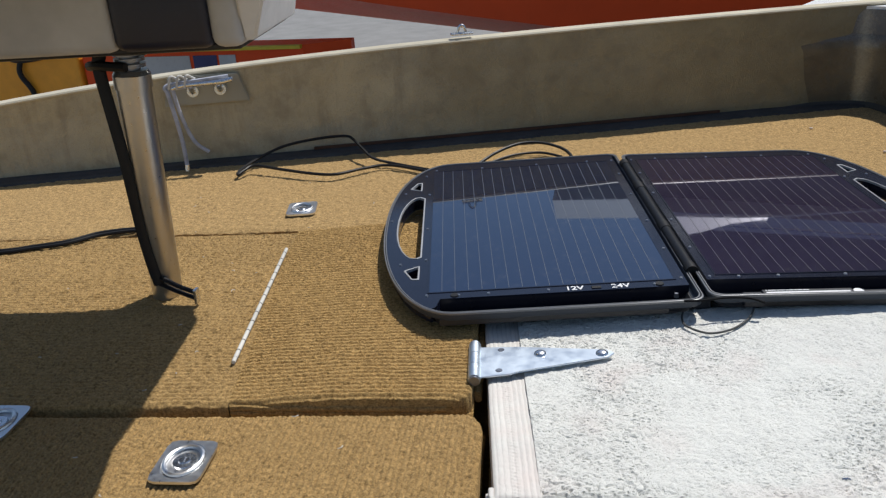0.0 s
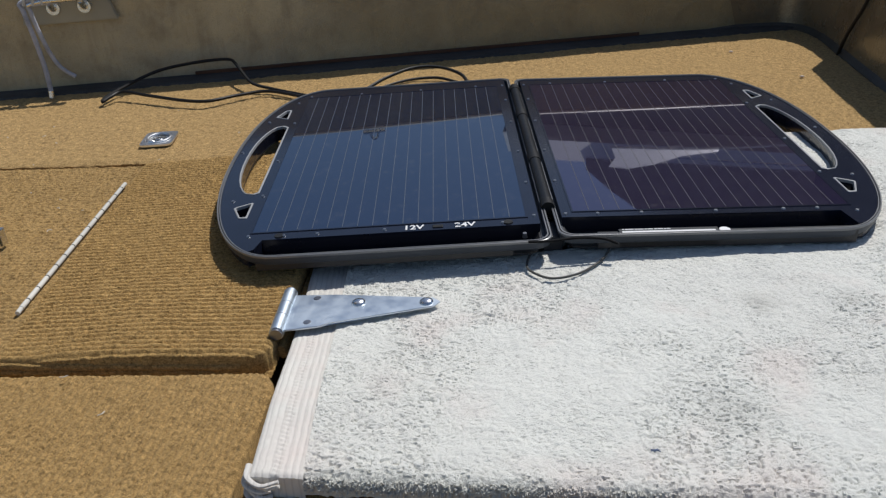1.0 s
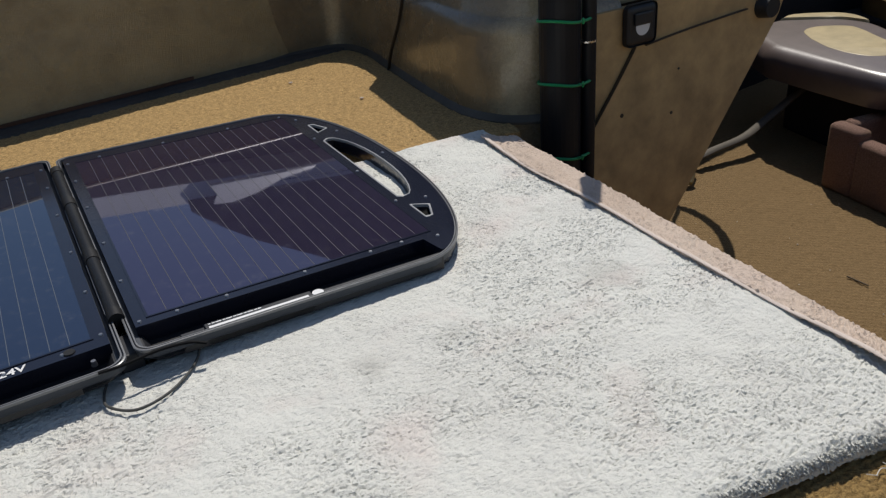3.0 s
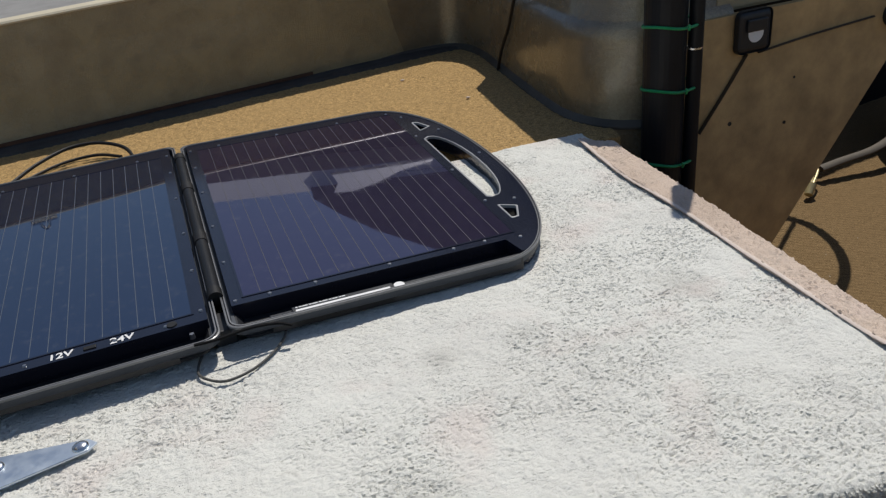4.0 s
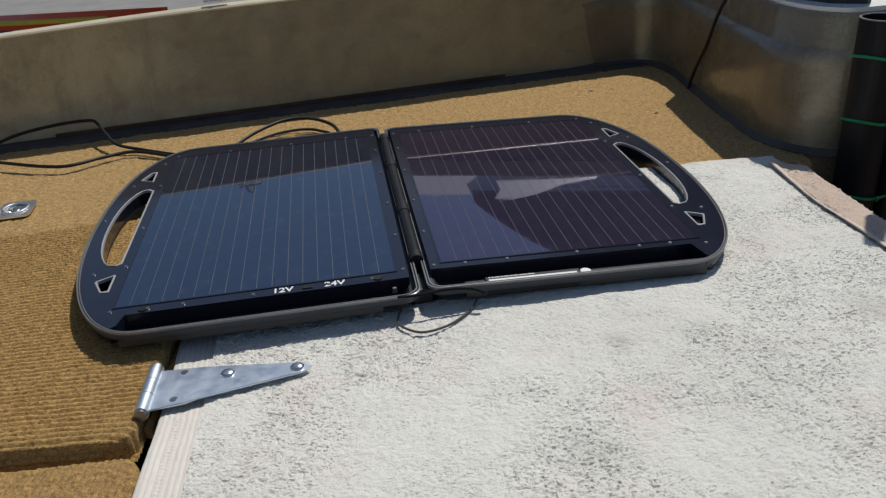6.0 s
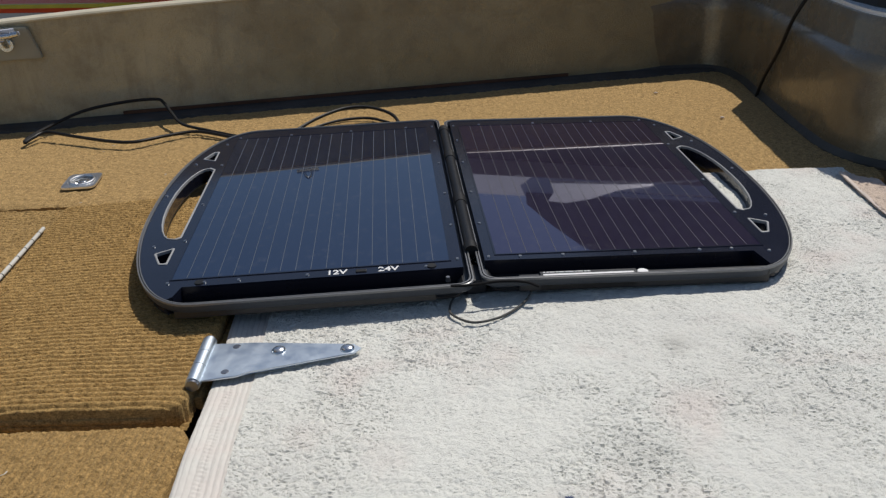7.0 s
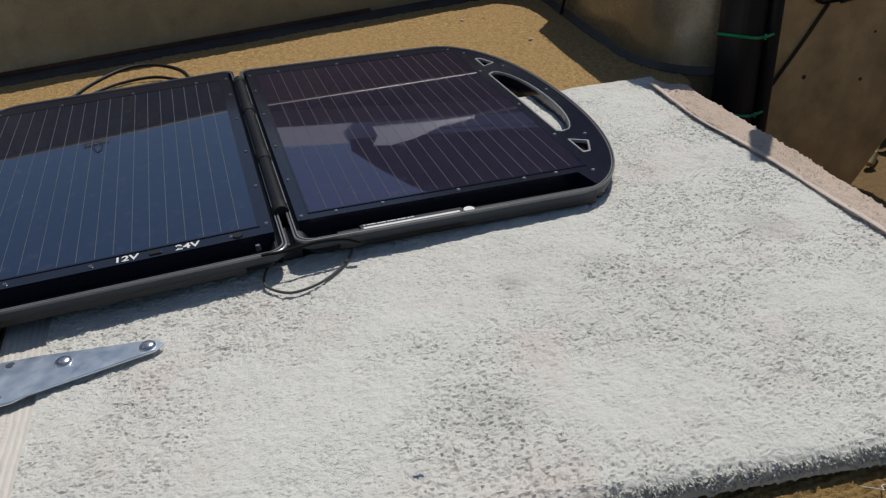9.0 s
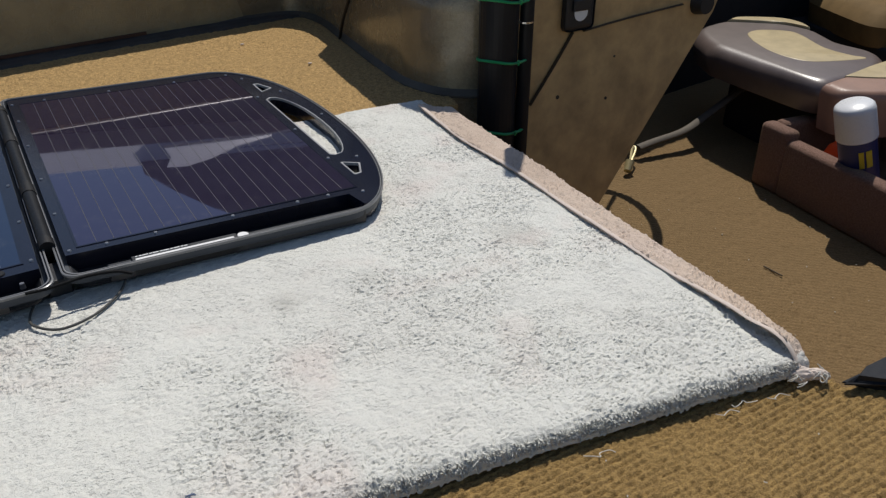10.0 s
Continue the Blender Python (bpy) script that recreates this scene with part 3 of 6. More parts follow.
def console():
    """The rounded tan console aft of the bow deck, with a step moulded round it."""
    face = [(0.90, gun(0.90) + 0.006), (1.00, gun(1.00) - 0.002), (1.06, gun(1.06) - 0.010), (1.115, gun(1.115) - 0.030), (1.160, 2.665), (1.185, 2.580), (1.196, 2.46), (1.215, 2.16), (1.228, 2.02)]
    arc = [(1.238, 1.965), (1.258, 1.915), (1.290, 1.872), (1.330, 1.845), (1.375, 1.836)]
    ang = radians(12)
    along = [(1.577 + d * math.cos(ang), 1.878 + d * math.sin(ang)) for d in (-0.12, -0.05, 0.0)]
    plan = face + arc + along
    smooth = [tuple(p) for p in smooth_path([(x, y, 0) for x, y in plan], 5)]
    back = [(1.55, 2.05), (1.75, 3.2), (1.15, 3.2)]

    def ringed(off):
        out = []
        pts = [Vector(p[:2]) for p in smooth]
        for i, p in enumerate(pts):
            d = (pts[min(i + 1, len(pts) - 1)] - pts[max(i - 1, 0)]).normalized()
            out.append(p + Vector((-d.y, d.x)) * off)
        return out

    bm = bmesh.new()
    prof = [(0.0, FLOOR_Z - 0.01), (0.0, 0.0), (0.004, 0.17), (0.004, 0.190), (0.012, 0.205), (0.020, 0.210), (0.024, 0.216), (0.026, 0.268), (0.032, 0.282), (0.045, 0.288)]
    rows = [[bm.verts.new((p.x, p.y, z)) for p in ringed(o)] + [bm.verts.new((x, y, z)) for x, y in back] for o, z in prof]
    for a, b in zip(rows, rows[1:]):
        for i in range(len(a) - 1):
            bm.faces.new((a[i], a[i + 1], b[i + 1], b[i]))
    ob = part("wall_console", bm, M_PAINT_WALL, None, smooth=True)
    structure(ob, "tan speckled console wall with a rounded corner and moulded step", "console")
    bm = bmesh.new()
    prism(bm, [tuple(p) for p in ringed(0.036)] + back, 0.2835, 0.2925)
    structure(part("trim_console_top", bm, M_BRIGHT, None), "sunlit white top of the console", "trim")
    bm = bmesh.new()
    pts = ringed(-0.013)[:-14]
    inner = ringed(0.002)[:-14]
    k = len(pts)
    for z0, z1 in ((-0.002, 0.014),):
        vs = [[bm.verts.new((p.x, p.y, z)) for p in line] for line, z in ((pts, z0), (pts, 0.003), (inner, 0.016))]
        for a, b in zip(vs, vs[1:]):
            for i in range(k - 1):
                bm.faces.new((a[i], a[i + 1], b[i + 1], b[i]))
    structure(part("trim_caulk", bm, M_CAULK, None, smooth=True), "grey caulk line round the console foot", "trim")
    # strip assumed here, its height set to cast the stepped deck shadow
    bm = bmesh.new()
    a = [(1.236, 2.52), (1.252, 2.30), (1.268, 2.11), (1.295, 2.00), (1.340, 1.93), (1.40, 1.905)]
    for (x0, y0), (x1, y1) in zip(a, a[1:]):
        vs = [bm.verts.new(p) for p in ((x0, y0, 0.291), (x1, y1, 0.291), (x1, y1, 0.47), (x0, y0, 0.47))]
        ws = [bm.verts.new(v.co + Vector((0.008, 0.003, 0))) for v in vs]
        bm.faces.new(vs)
        bm.faces.new(ws[::-1])
        for i in range(4):
            bm.faces.new((vs[i], vs[(i + 1) % 4], ws[(i + 1) % 4], ws[i]))
    structure(part("trim_windshield", bm, M_TRAY, None), "assumed dark windshield strip on the console, raised for the deck shadow", "windshield")
    # upper band over the side panel
    bm = bmesh.new()
    Q = lambda d, o: (1.577 + d * math.cos(ang) - o * math.sin(ang), 1.878 + d * math.sin(ang) + o * math.cos(ang))
    prism(bm, [Q(-0.04, 0.022), Q(0.44, 0.022), Q(0.44, 0.30), Q(-0.04, 0.30)], 0.196, 0.2815)
    bmesh.ops.bevel(bm, geom=list(bm.edges), offset=0.008, segments=2, affect="EDGES")
    structure(part("wall_console_band", bm, M_BAND_PAINT, None, smooth=True), "tan upper band of the console over the side panel", "console")
    bm = bmesh.new()
    prism(bm, [Q(-0.04, 0.016), Q(0.445, 0.016), Q(0.445, 0.30), Q(-0.04, 0.30)], 0.282, 0.2915)
    structure(part("trim_band_top", bm, M_BRIGHT, None), "sunlit white top of the console band", "trim")
    # side panel with its slanted aft edge
    bm = bmesh.new()
    P = lambda d, z: (1.577 + d * math.cos(ang), 1.878 + d * math.sin(ang) - 0.004, z)
    prof = [P(-0.15, FLOOR_Z), P(-0.01, FLOOR_Z), P(0.50, 0.095), P(0.54, 0.195), P(-0.15, 0.195)]
    n = Vector((-math.sin(ang), math.cos(ang), 0)) * 0.018
    a = [bm.verts.new(p) for p in prof]
    b = [bm.verts.new(Vector(p) + n) for p in prof]
    bm.faces.new(a)
    bm.faces.new(b[::-1])
    for i in range(5):
        bm.faces.new((a[i], b[i], b[(i + 1) % 5], a[(i + 1) % 5]))
    structure(part("wall_side_panel", bm, M_PLY, None), "brown painted plywood side panel with a slanted edge", "console")


console()


# ---- the hatch lid in the bow deck ----
def deck_hatch():
    h = thing("deck_hatch", pose(0, 0, 0), "raised carpeted hatch lid with rolled carpet edges in the deck", "hatch")
    ribs = ribbed(7, 0.0100, 0.0036, 0.0009, 51, 0.002)

    def swell(x, y):
        """The lid stands a little higher towards its hinge."""
        k = np.clip((x + 0.20 + 0.2 * (y - 0.95)) / 0.26, 0, 1)
        return ribs(x, y) + 0.010 * k * k * (3 - 2 * k)

    sheet("lid", [(-0.147, 0.922), (0.203, 0.959), (0.125, 1.640), (-0.289, 1.580)], 0.0012, swell, M_CARPET_LID, h, skirt=0.022, roll=0.011, rim="nrf", turn=0.034)
    for k in range(2):
        z, o = -0.006 - 0.0085 * k, 0.0035 + 0.001 * k
        bm = bmesh.new()
        tube(bm, [(-0.146 + 0.312 * i / 14, 0.928 - o + 0.033 * i / 14 + 0.0008 * math.sin(i * 2.3 + k), z + 0.0006 * math.sin(i * 1.9 + 2 * k)) for i in range(15)], 0.0052, 8, 6)
        part("edge_rib", bm, M_CARPET_LID, h, smooth=True)
        bm = bmesh.new()
        tube(bm, [(0.200 + o - 0.072 * i / 14, 0.998 + 0.636 * i / 14, z + 0.0008 * math.sin(i * 1.9 + 2 * k)) for i in range(15)], 0.0052, 8, 6)
        part("edge_rib", bm, M_CARPET_LID, h, smooth=True)


deck_hatch()


def flush_latch(m):
    """A chrome flush pull latch: square plate, round dished cup, folding ring and keyhole boss."""
    t = thing("flush_latch", m, "shiny chrome flush pull latch set in the deck carpet", "latch", "deck latches")
    bm = bmesh.new()
    sq = []
    for k in range(40):
        a = 2 * math.pi * k / 40
        c, s = math.cos(a), math.sin(a)
        f = (abs(c) ** 8 + abs(s) ** 8) ** (-1 / 8)
        sq.append((0.034 * c * f, 0.042 * s * f))
    cup = [(0.0285 * math.cos(2 * math.pi * k / 40), 0.0355 * math.sin(2 * math.pi * k / 40)) for k in range(40)]
    ring(bm, sq, cup, 0.0, 0.004)
    part("plate", bm, M_LATCH, t)
    bm = bmesh.new()
    rows = []
    for s, z in ((1.0, 0.004), (0.93, 0.0018), (0.8, 0.0006), (0.4, 0.0002)):
        rows.append([bm.verts.new((x * s, y * s, z)) for x, y in cup])
    for a, b in zip(rows, rows[1:]):
        for i in range(40):
            bm.faces.new((a[i], a[(i + 1) % 40], b[(i + 1) % 40], b[i]))
    bm.faces.new(rows[-1])
    part("cup", bm, M_LATCH, t, smooth=True)
    bm = bmesh.new()
    pts = [(0.0235 * math.cos(a), 0.0290 * math.sin(a), 0.0038) for a in (2 * math.pi * k / 16 for k in range(17))]
    tube(bm, pts, 0.0032, 8, 3)
    part("pull_ring", bm, M_LATCH, t, smooth=True)
    bm = bmesh.new()
    cyl(bm, (0, 0.002, 0.0), (0, 0.002, 0.0026), 0.0165, 0.0150, 28)
    cyl(bm, (0, 0.002, 0.0020), (0, 0.002, 0.0040), 0.0085, 0.0070, 20)
    box(bm, -0.001, 0.001, -0.003, 0.007, 0.0040, 0.0046)
    part("boss", bm, M_CHROME, t)
    return t


latch = flush_latch(pose(-0.144, 0.786, 0.0035, 0, 0, 6))
copy_thing(latch, pose(-0.329, 1.706, 0.0045, 0, 0, 14))
copy_thing(latch, pose(-0.462, 0.832, 0.0035, 0, 0, 6))


# ---- the towel-covered hatch board ----
TOP = 0.025


def sag(x, y):
    """How far the cloth dips along the hinged side."""
    d = np.clip(1 - (x - 0.262 + 0.179 * (y - 0.75)) / 0.46, 0, 1)
    w = np.clip((y - 0.85) / 0.18, 0, 1)
    return 0.014 * d * d * (3 - 2 * d) * w * w * (3 - 2 * w)


def towel():
    t = thing("towel", pose(0, 0, 0), "off-white terry bath towel stretched over the hatch board, soiled", "towel")

    def loops(x, y):
        a, e = x + 0.25 * y, y - 0.25 * x
        wob = 0.004 * vnoise(x, y, 0.02, 60)
        flecks = np.clip((vnoise(a * 0.58 + wob, e + wob, 0.0023, 61) - 0.34) / 0.24, 0, 1)
        fine = np.clip((vnoise(a * 0.75 + wob, e, 0.0019, 59) - 0.12) / 0.5, 0, 1)
        worn = np.clip(0.62 + 0.9 * vnoise(x, y, 0.10, 64) + 0.5 * vnoise(x, y, 0.03, 58), 0.03, 1.0)
        for px, py, r in ((0.795, 1.123, 0.04), (1.135, 1.185, 0.06), (0.908, 1.139, 0.03), (0.74, 0.905, 0.07), (1.08, 1.0, 0.05)):
            worn = worn + 0.25 * np.exp(-((x - px) ** 2 + (y - py) ** 2) / r ** 2)
        worn = worn + 0.5 * np.exp(-((y - 0.035 * x - 0.757) / 0.016) ** 2)
        z = -0.0020 * flecks * worn - 0.0011 * fine * (0.5 + 0.6 * worn) + 0.0007 * vnoise(x, y, 0.006, 62) + 0.0010 * vnoise(x, y, 0.021, 63)
        # pressed down under the panel
        pu, pv = (x - 0.465) * 0.9839 + (y - 1.607) * 0.1788, (y - 1.607) * 0.9839 - (x - 0.465) * 0.1788
        press = np.clip((0.455 - np.abs(pu)) / 0.02, 0, 1) * np.clip((0.365 - np.abs(pv + 0.006)) / 0.02, 0, 1)
        return TOP - sag(x, y) + z + 0.0018 * vnoise(x, y, 0.09, 65) + 0.003 * vnoise(x, y, 0.33, 66) - 0.009 * press

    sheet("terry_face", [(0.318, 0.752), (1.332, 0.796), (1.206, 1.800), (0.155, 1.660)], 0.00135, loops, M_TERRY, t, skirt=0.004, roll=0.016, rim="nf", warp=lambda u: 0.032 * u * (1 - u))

    # loose pile: short leaning tufts, longest where the cloth rolls over the near edge
    rng = np.random.default_rng(77)

    def pile(name, count, place, label=""):
        x, y, z, nrm, length, wide = place(count)
        lean = nrm + rng.normal(0, 0.30, (count, 3))
        lean /= np.linalg.norm(lean, axis=1)[:, None]
        side = np.cross(lean, rng.normal(0, 1, (count, 3)))
        side /= np.linalg.norm(side, axis=1)[:, None]
        up = np.cross(lean, side)
        base = np.stack([x, y, z], -1) - lean * 0.0006
        ring3 = [base + wide[:, None] * (side * math.cos(q) + up * math.sin(q)) for q in (0.0, 2.094, 4.189)]
        mid = base + lean * (length * 0.65)[:, None]
        bulge = [mid + 0.8 * wide[:, None] * (side * math.cos(q) + up * math.sin(q)) for q in (0.5, 2.594, 4.689)]
        tip = base + lean * length[:, None] + side * (0.4 * length)[:, None]
        verts = np.stack(ring3 + bulge + [tip], 1).reshape(-1, 3)
        shape = np.array([(0, 1, 4), (0, 4, 3), (1, 2, 5), (1, 5, 4), (2, 0, 3), (2, 3, 5), (3, 4, 6), (4, 5, 6), (5, 3, 6)])
        faces = (shape[None] + 7 * np.arange(count)[:, None, None]).reshape(-1, 3)
        me = bpy.data.meshes.new(name)
        me.from_pydata(verts.tolist(), [], faces.tolist())
        ob = link_mesh(name, me, M_TERRY, t, label)
        ob["kind"] = "stuff"

    def near_line(u):
        return 0.752 + 0.044 * u + 0.032 * u * (1 - u)

    def edge_place(n):
        u = rng.uniform(0.0, 0.985, n)
        k = 0.55 + 0.45 * rng.uniform(0, 1, n) ** 0.6
        kk = np.clip(k, 0, 1)
        x = 0.318 + 1.014 * u
        y = near_line(u) + 0.016 * (1 - k)
        z = loops(x, y) - 0.016 * (1 - np.sqrt(np.maximum(0, 1 - kk * kk)))
        nrm = np.stack([0 * u, -0.75 - 0 * u, np.sqrt(np.maximum(0, 1 - kk * kk)) * 0.5 - 0.35], -1)
        return x, y, z, nrm, rng.uniform(0.0025, 0.0050, n), rng.uniform(0.0009, 0.0015, n)

    pile("edge_fuzz", 4500, edge_place, "fuzzy terry loops on the rolled edge")

    # the face that falls over the near edge
    nx_, nz_ = 640, 14
    gx, gz = np.meshgrid(np.linspace(0.318, 1.332, nx_ + 1), np.linspace(0, 1, nz_ + 1))
    gu = (gx - 0.318) / 1.014
    z = TOP - 0.013 - 0.016 * gz
    y = 0.752 + 0.044 * gu + 0.032 * gu * (1 - gu) + 0.0035 + 0.0032 * vnoise(gx, z * 0.3, 0.0040, 71) * (0.4 + gz) + 0.002 * vnoise(gx, z, 0.03, 72) - 0.003 * np.sin(gz * 3.1) + 0.007 * gz
    z = z + (0.004 * vnoise(gx, gz * 0, 0.035, 73) + 0.0012 * vnoise(gx, gz * 0, 0.004, 74)) * gz
    i = np.arange((nx_ + 1) * nz_).reshape(nz_, nx_ + 1)[:, :-1].ravel()
    me = bpy.data.meshes.new("front_fall")
    me.from_pydata(np.stack([gx, y, z], -1).reshape(-1, 3).tolist(), [], np.stack([i, i + 1, i + nx_ + 2, i + nx_ + 1], -1).tolist())
    link_mesh("front_fall", me, M_TERRY_FALL, t, "grey terry hanging over the edge, soiled and darkened for its shade")

    def band(x, y):
        d = x - (0.265 - 0.18 * (y - 0.747))
        ridge = sum(np.exp(-((d - q) / 0.0014) ** 2) for q in (0.008, 0.0135, 0.039, 0.0455, 0.052))
        ladder = np.exp(-((d - 0.026) / 0.0065) ** 4) * np.cos(2 * np.pi * (y + 0.25 * d) / 0.0062)
        return TOP - 0.003 - sag(x, y) + 0.0007 * ridge + 0.0007 * ladder + 0.0004 * vnoise(x * 2.2, y * 0.8, 0.004, 67) + 0.0012 * vnoise(x, y, 0.05, 70)

    sheet("woven_band", [(0.262, 0.750), (0.319, 0.753), (0.156, 1.660), (0.100, 1.655)], 0.0022, band, M_BAND, t, skirt=0.03, roll=0.008, label="flat woven cream band with ribbed lines", rim="nl")

    inner = smooth_path([(x, y, 0) for x, y in ((1.186, 1.745), (1.196, 1.575), (1.229, 1.384), (1.249, 1.23), (1.268, 1.106), (1.286, 0.99), (1.296, 0.926), (1.300, 0.874), (1.308, 0.83), (1.318, 0.795))], 40)
    outer = smooth_path([(x, y, 0) for x, y in ((1.246, 1.705), (1.256, 1.60), (1.275, 1.46), (1.294, 1.29), (1.309, 1.14), (1.324, 1.02), (1.332, 0.963), (1.335, 0.915), (1.337, 0.86), (1.334, 0.80))], 40)
    nu = 16
    rows = []
    for p, q in zip(inner, outer):
        row = []
        for k in range(nu + 6):
            s = min(1.0, k / nu)
            w = p.lerp(q, s)
            lift = 0.013 * max(0.0, min(1.0, (0.99 - w.y) / 0.15)) * max(0.0, min(1.0, (w.y - 0.79) / 0.035))
            z = TOP + 0.0045 + lift * (1 - s) + 0.002 * noise.noise((w.x * 30, w.y * 18, 0)) + 0.0048 * abs(noise.noise((w.x * 210, w.y * 150, 3))) + 0.0042 * abs(noise.noise((w.x * 420, w.y * 330, 5))) - 0.002 * s * s
            z -= 0.020 * max(0.0, (0.825 - w.y) / 0.03) ** 1.5
            if k == 0:
                z -= 0.004
            if k > nu:
                f = (k - nu) / 5
                z -= 0.034 * f
                w = w + Vector((0.006 * math.sin(f * 1.6) + 0.002 * noise.noise((w.y * 40, f * 3, 1)), 0, 0))
            row.append((w.x, w.y, z))
        rows.append(row)
    k = nu + 6
    me = bpy.data.meshes.new("folded_edge")
    me.from_pydata([v for r in rows for v in r], [], [(i * k + j, i * k + j + 1, (i + 1) * k + j + 1, (i + 1) * k + j) for i in range(len(rows) - 1) for j in range(k - 1)])
    fold = link_mesh("folded_edge", me, M_PINK, t, "faded pink frayed folded edge")
    bm = bmesh.new()
    tube(bm, [(r[1][0] - 0.001, r[1][1], r[1][2] - 0.0002) for r in rows[::24]], 0.0036, 8, 4, 0.3)
    part("hem", bm, M_HEM, t, "smooth pale pink hem", smooth=True)
    for cx, cy, rx, ry, rz in ((1.319, 0.795, 0.017, 0.009, 0.009), (1.334, 0.790, 0.013, 0.007, 0.007), (1.343, 0.786, 0.006, 0.007, 0.006)):
        bm = bmesh.new()
        bmesh.ops.create_icosphere(bm, subdivisions=4, radius=1.0)
        for v in bm.verts:
            n = 1 + 0.22 * noise.noise(v.co * 2.2 + Vector((cx * 90, 0, 0))) + 0.12 * noise.noise(v.co * 7)
            v.co = Vector((cx + v.co.x * rx * n, cy + v.co.y * ry * n - v.co.x * 0.004, 0.007 + v.co.z * rz * n))
        part("frayed_lump", bm, M_HEM, t, "frayed cream corner cloth", smooth=True)
    # frayed ends at the aft corner, gathered cloth at the fore corner
    rnd = random.Random(5)
    for a in range(13):
        x, y, w = 1.300 + rnd.uniform(0, 0.045), 0.780 + rnd.uniform(-0.004, 0.014), rnd.uniform(0, 6)
        pts = []
        for s in range(6):
            w += rnd.uniform(0.5, 1.5) * (1 if a % 2 else -1)
            x += 0.0045 * math.cos(w)
            y += 0.0040 * math.sin(w)
            pts.append((x, y, 0.010 + 0.004 * math.sin(s * 1.3 + a)))
        bm = bmesh.new()
        tube(bm, pts, 0.0007, 6, 5)
        part("frayed_end", bm, M_THREAD, t, smooth=True)
    for x, y in ((1.19, 0.752), (1.215, 0.760), (1.03, 0.745), (1.26, 0.755)):
        pts = [(x + 0.006 * k + 0.003 * math.sin(2.2 * k + x * 90), y + 0.022 + 0.004 * math.sin(1.7 * k + y * 70), 0.002 + 0.001 * math.sin(k * 1.4)) for k in range(6)]
        bm = bmesh.new()
        tube(bm, pts, 0.0005, 5, 5)
        part("loose_thread", bm, M_THREAD, t, smooth=True)
    for k in range(7):
        z = 0.020 - 0.0045 * k
        x = 0.260 + 0.004 * math.sin(k * 2.1)
        bm = bmesh.new()
        tube(bm, [(x - 0.002, 0.768, z), (x + 0.002, 0.752, z - 0.001), (x + 0.018, 0.744 + 0.002 * math.sin(k * 1.3), z - 0.003), (x + 0.036 - 0.003 * k, 0.748, z - 0.002 + 0.003 * math.cos(k))], 0.0036, 8, 6, 0.7, 0.6)
        part("gathered_corner", bm, M_BAND, t, "gathered cream hem at the corner", smooth=True)
    bm = bmesh.new()
    for k in range(5):
        a = k * 1.25
        tube(bm, [(0.651 + 0.003 * math.cos(a), 0.832 + 0.002 * math.sin(a), TOP - 0.001), (0.653, 0.832, TOP - 0.0005), (0.655 + 0.003 * math.sin(a * 2), 0.833 + 0.002 * math.cos(a), TOP - 0.001)], 0.0005, 5, 4)
    part("blue_lint", bm, M_LINT, t, "tiny tuft of blue lint", smooth=True)
    return t


towel()
b = bmesh.new()
prism(b, [(0.27, 0.778), (1.318, 0.828), (1.20, 1.78), (0.115, 1.645)], -0.004, 0.003)
board = part("hatch_board", b, M_WOOD, None)
tagged(board, "dark plywood hatch board under the towel", "board")


# ---- the folding solar panel ----
PANEL = pose(0.465, 1.607, 0, 0, 0, 10.3)
V_MID, V_HALF = -0.006, 0.394
VIEW_TAPER = 0.037                          # tapers the case to fit the camera's view, wider at the far side


def case_outline(off, n=44, lid=0.0, bow=0.141):
    """Half a suitcase in plan: straight at the hinge, bowed at the handle end. off moves it inwards; lid lengthens the
    left half to fit the camera's view.
    """
    hv, r = V_HALF + lid - off, 0.020
    pts = []
    for k in range(7):
        a = math.pi + math.pi / 2 * k / 6
        pts.append((0.004 + off + r + r * math.cos(a), V_MID - hv + r + r * math.sin(a)))
    for k in range(n + 1):
        s = math.sin((-1 + 2 * k / n) * math.pi / 2)
        pts.append((0.40 + (bow - off) * max(0.0, 1 - abs(s) ** 2.2) ** 0.48, V_MID + hv * s))
    for k in range(7):
        a = math.pi / 2 + math.pi / 2 * k / 6
        pts.append((0.004 + off + r + r * math.cos(a), V_MID + hv - r + r * math.sin(a)))
    return pts


def rounded(points, r, seg=4):
    """A closed outline with its corners rounded by r."""
    out, k = [], len(points)
    for i in range(k):
        p, a, b = Vector(points[i]), Vector(points[i - 1]), Vector(points[(i + 1) % k])
        p0, p1 = p + (a - p).normalized() * r, p + (b - p).normalized() * r
        for j in range(seg + 1):
            t = j / seg
            out.append(tuple(p0 * (1 - t) ** 2 + p * (2 * t * (1 - t)) + p1 * t * t))
    return out


def grip_outline(off=0.0):
    """The D-shaped carrying grip: straight inside, bowed outside."""
    lo, hi, inner = -0.180 + off, 0.158 - off, 0.4645 + off
    pts = [(inner, hi - 0.010), (inner, lo + 0.006), (inner + 0.008, lo)]
    for k in range(15):
        s = math.sin((-1 + 2 * k / 14) * math.pi / 2)
        pts.append((0.478 + (0.036 - off) * max(0.0, 1 - abs(s) ** 2.2) ** 0.6, (lo + hi) / 2 + (hi - lo) / 2 * s))
    return pts[:3] + pts[4:-1] + [(inner + 0.010, hi)]


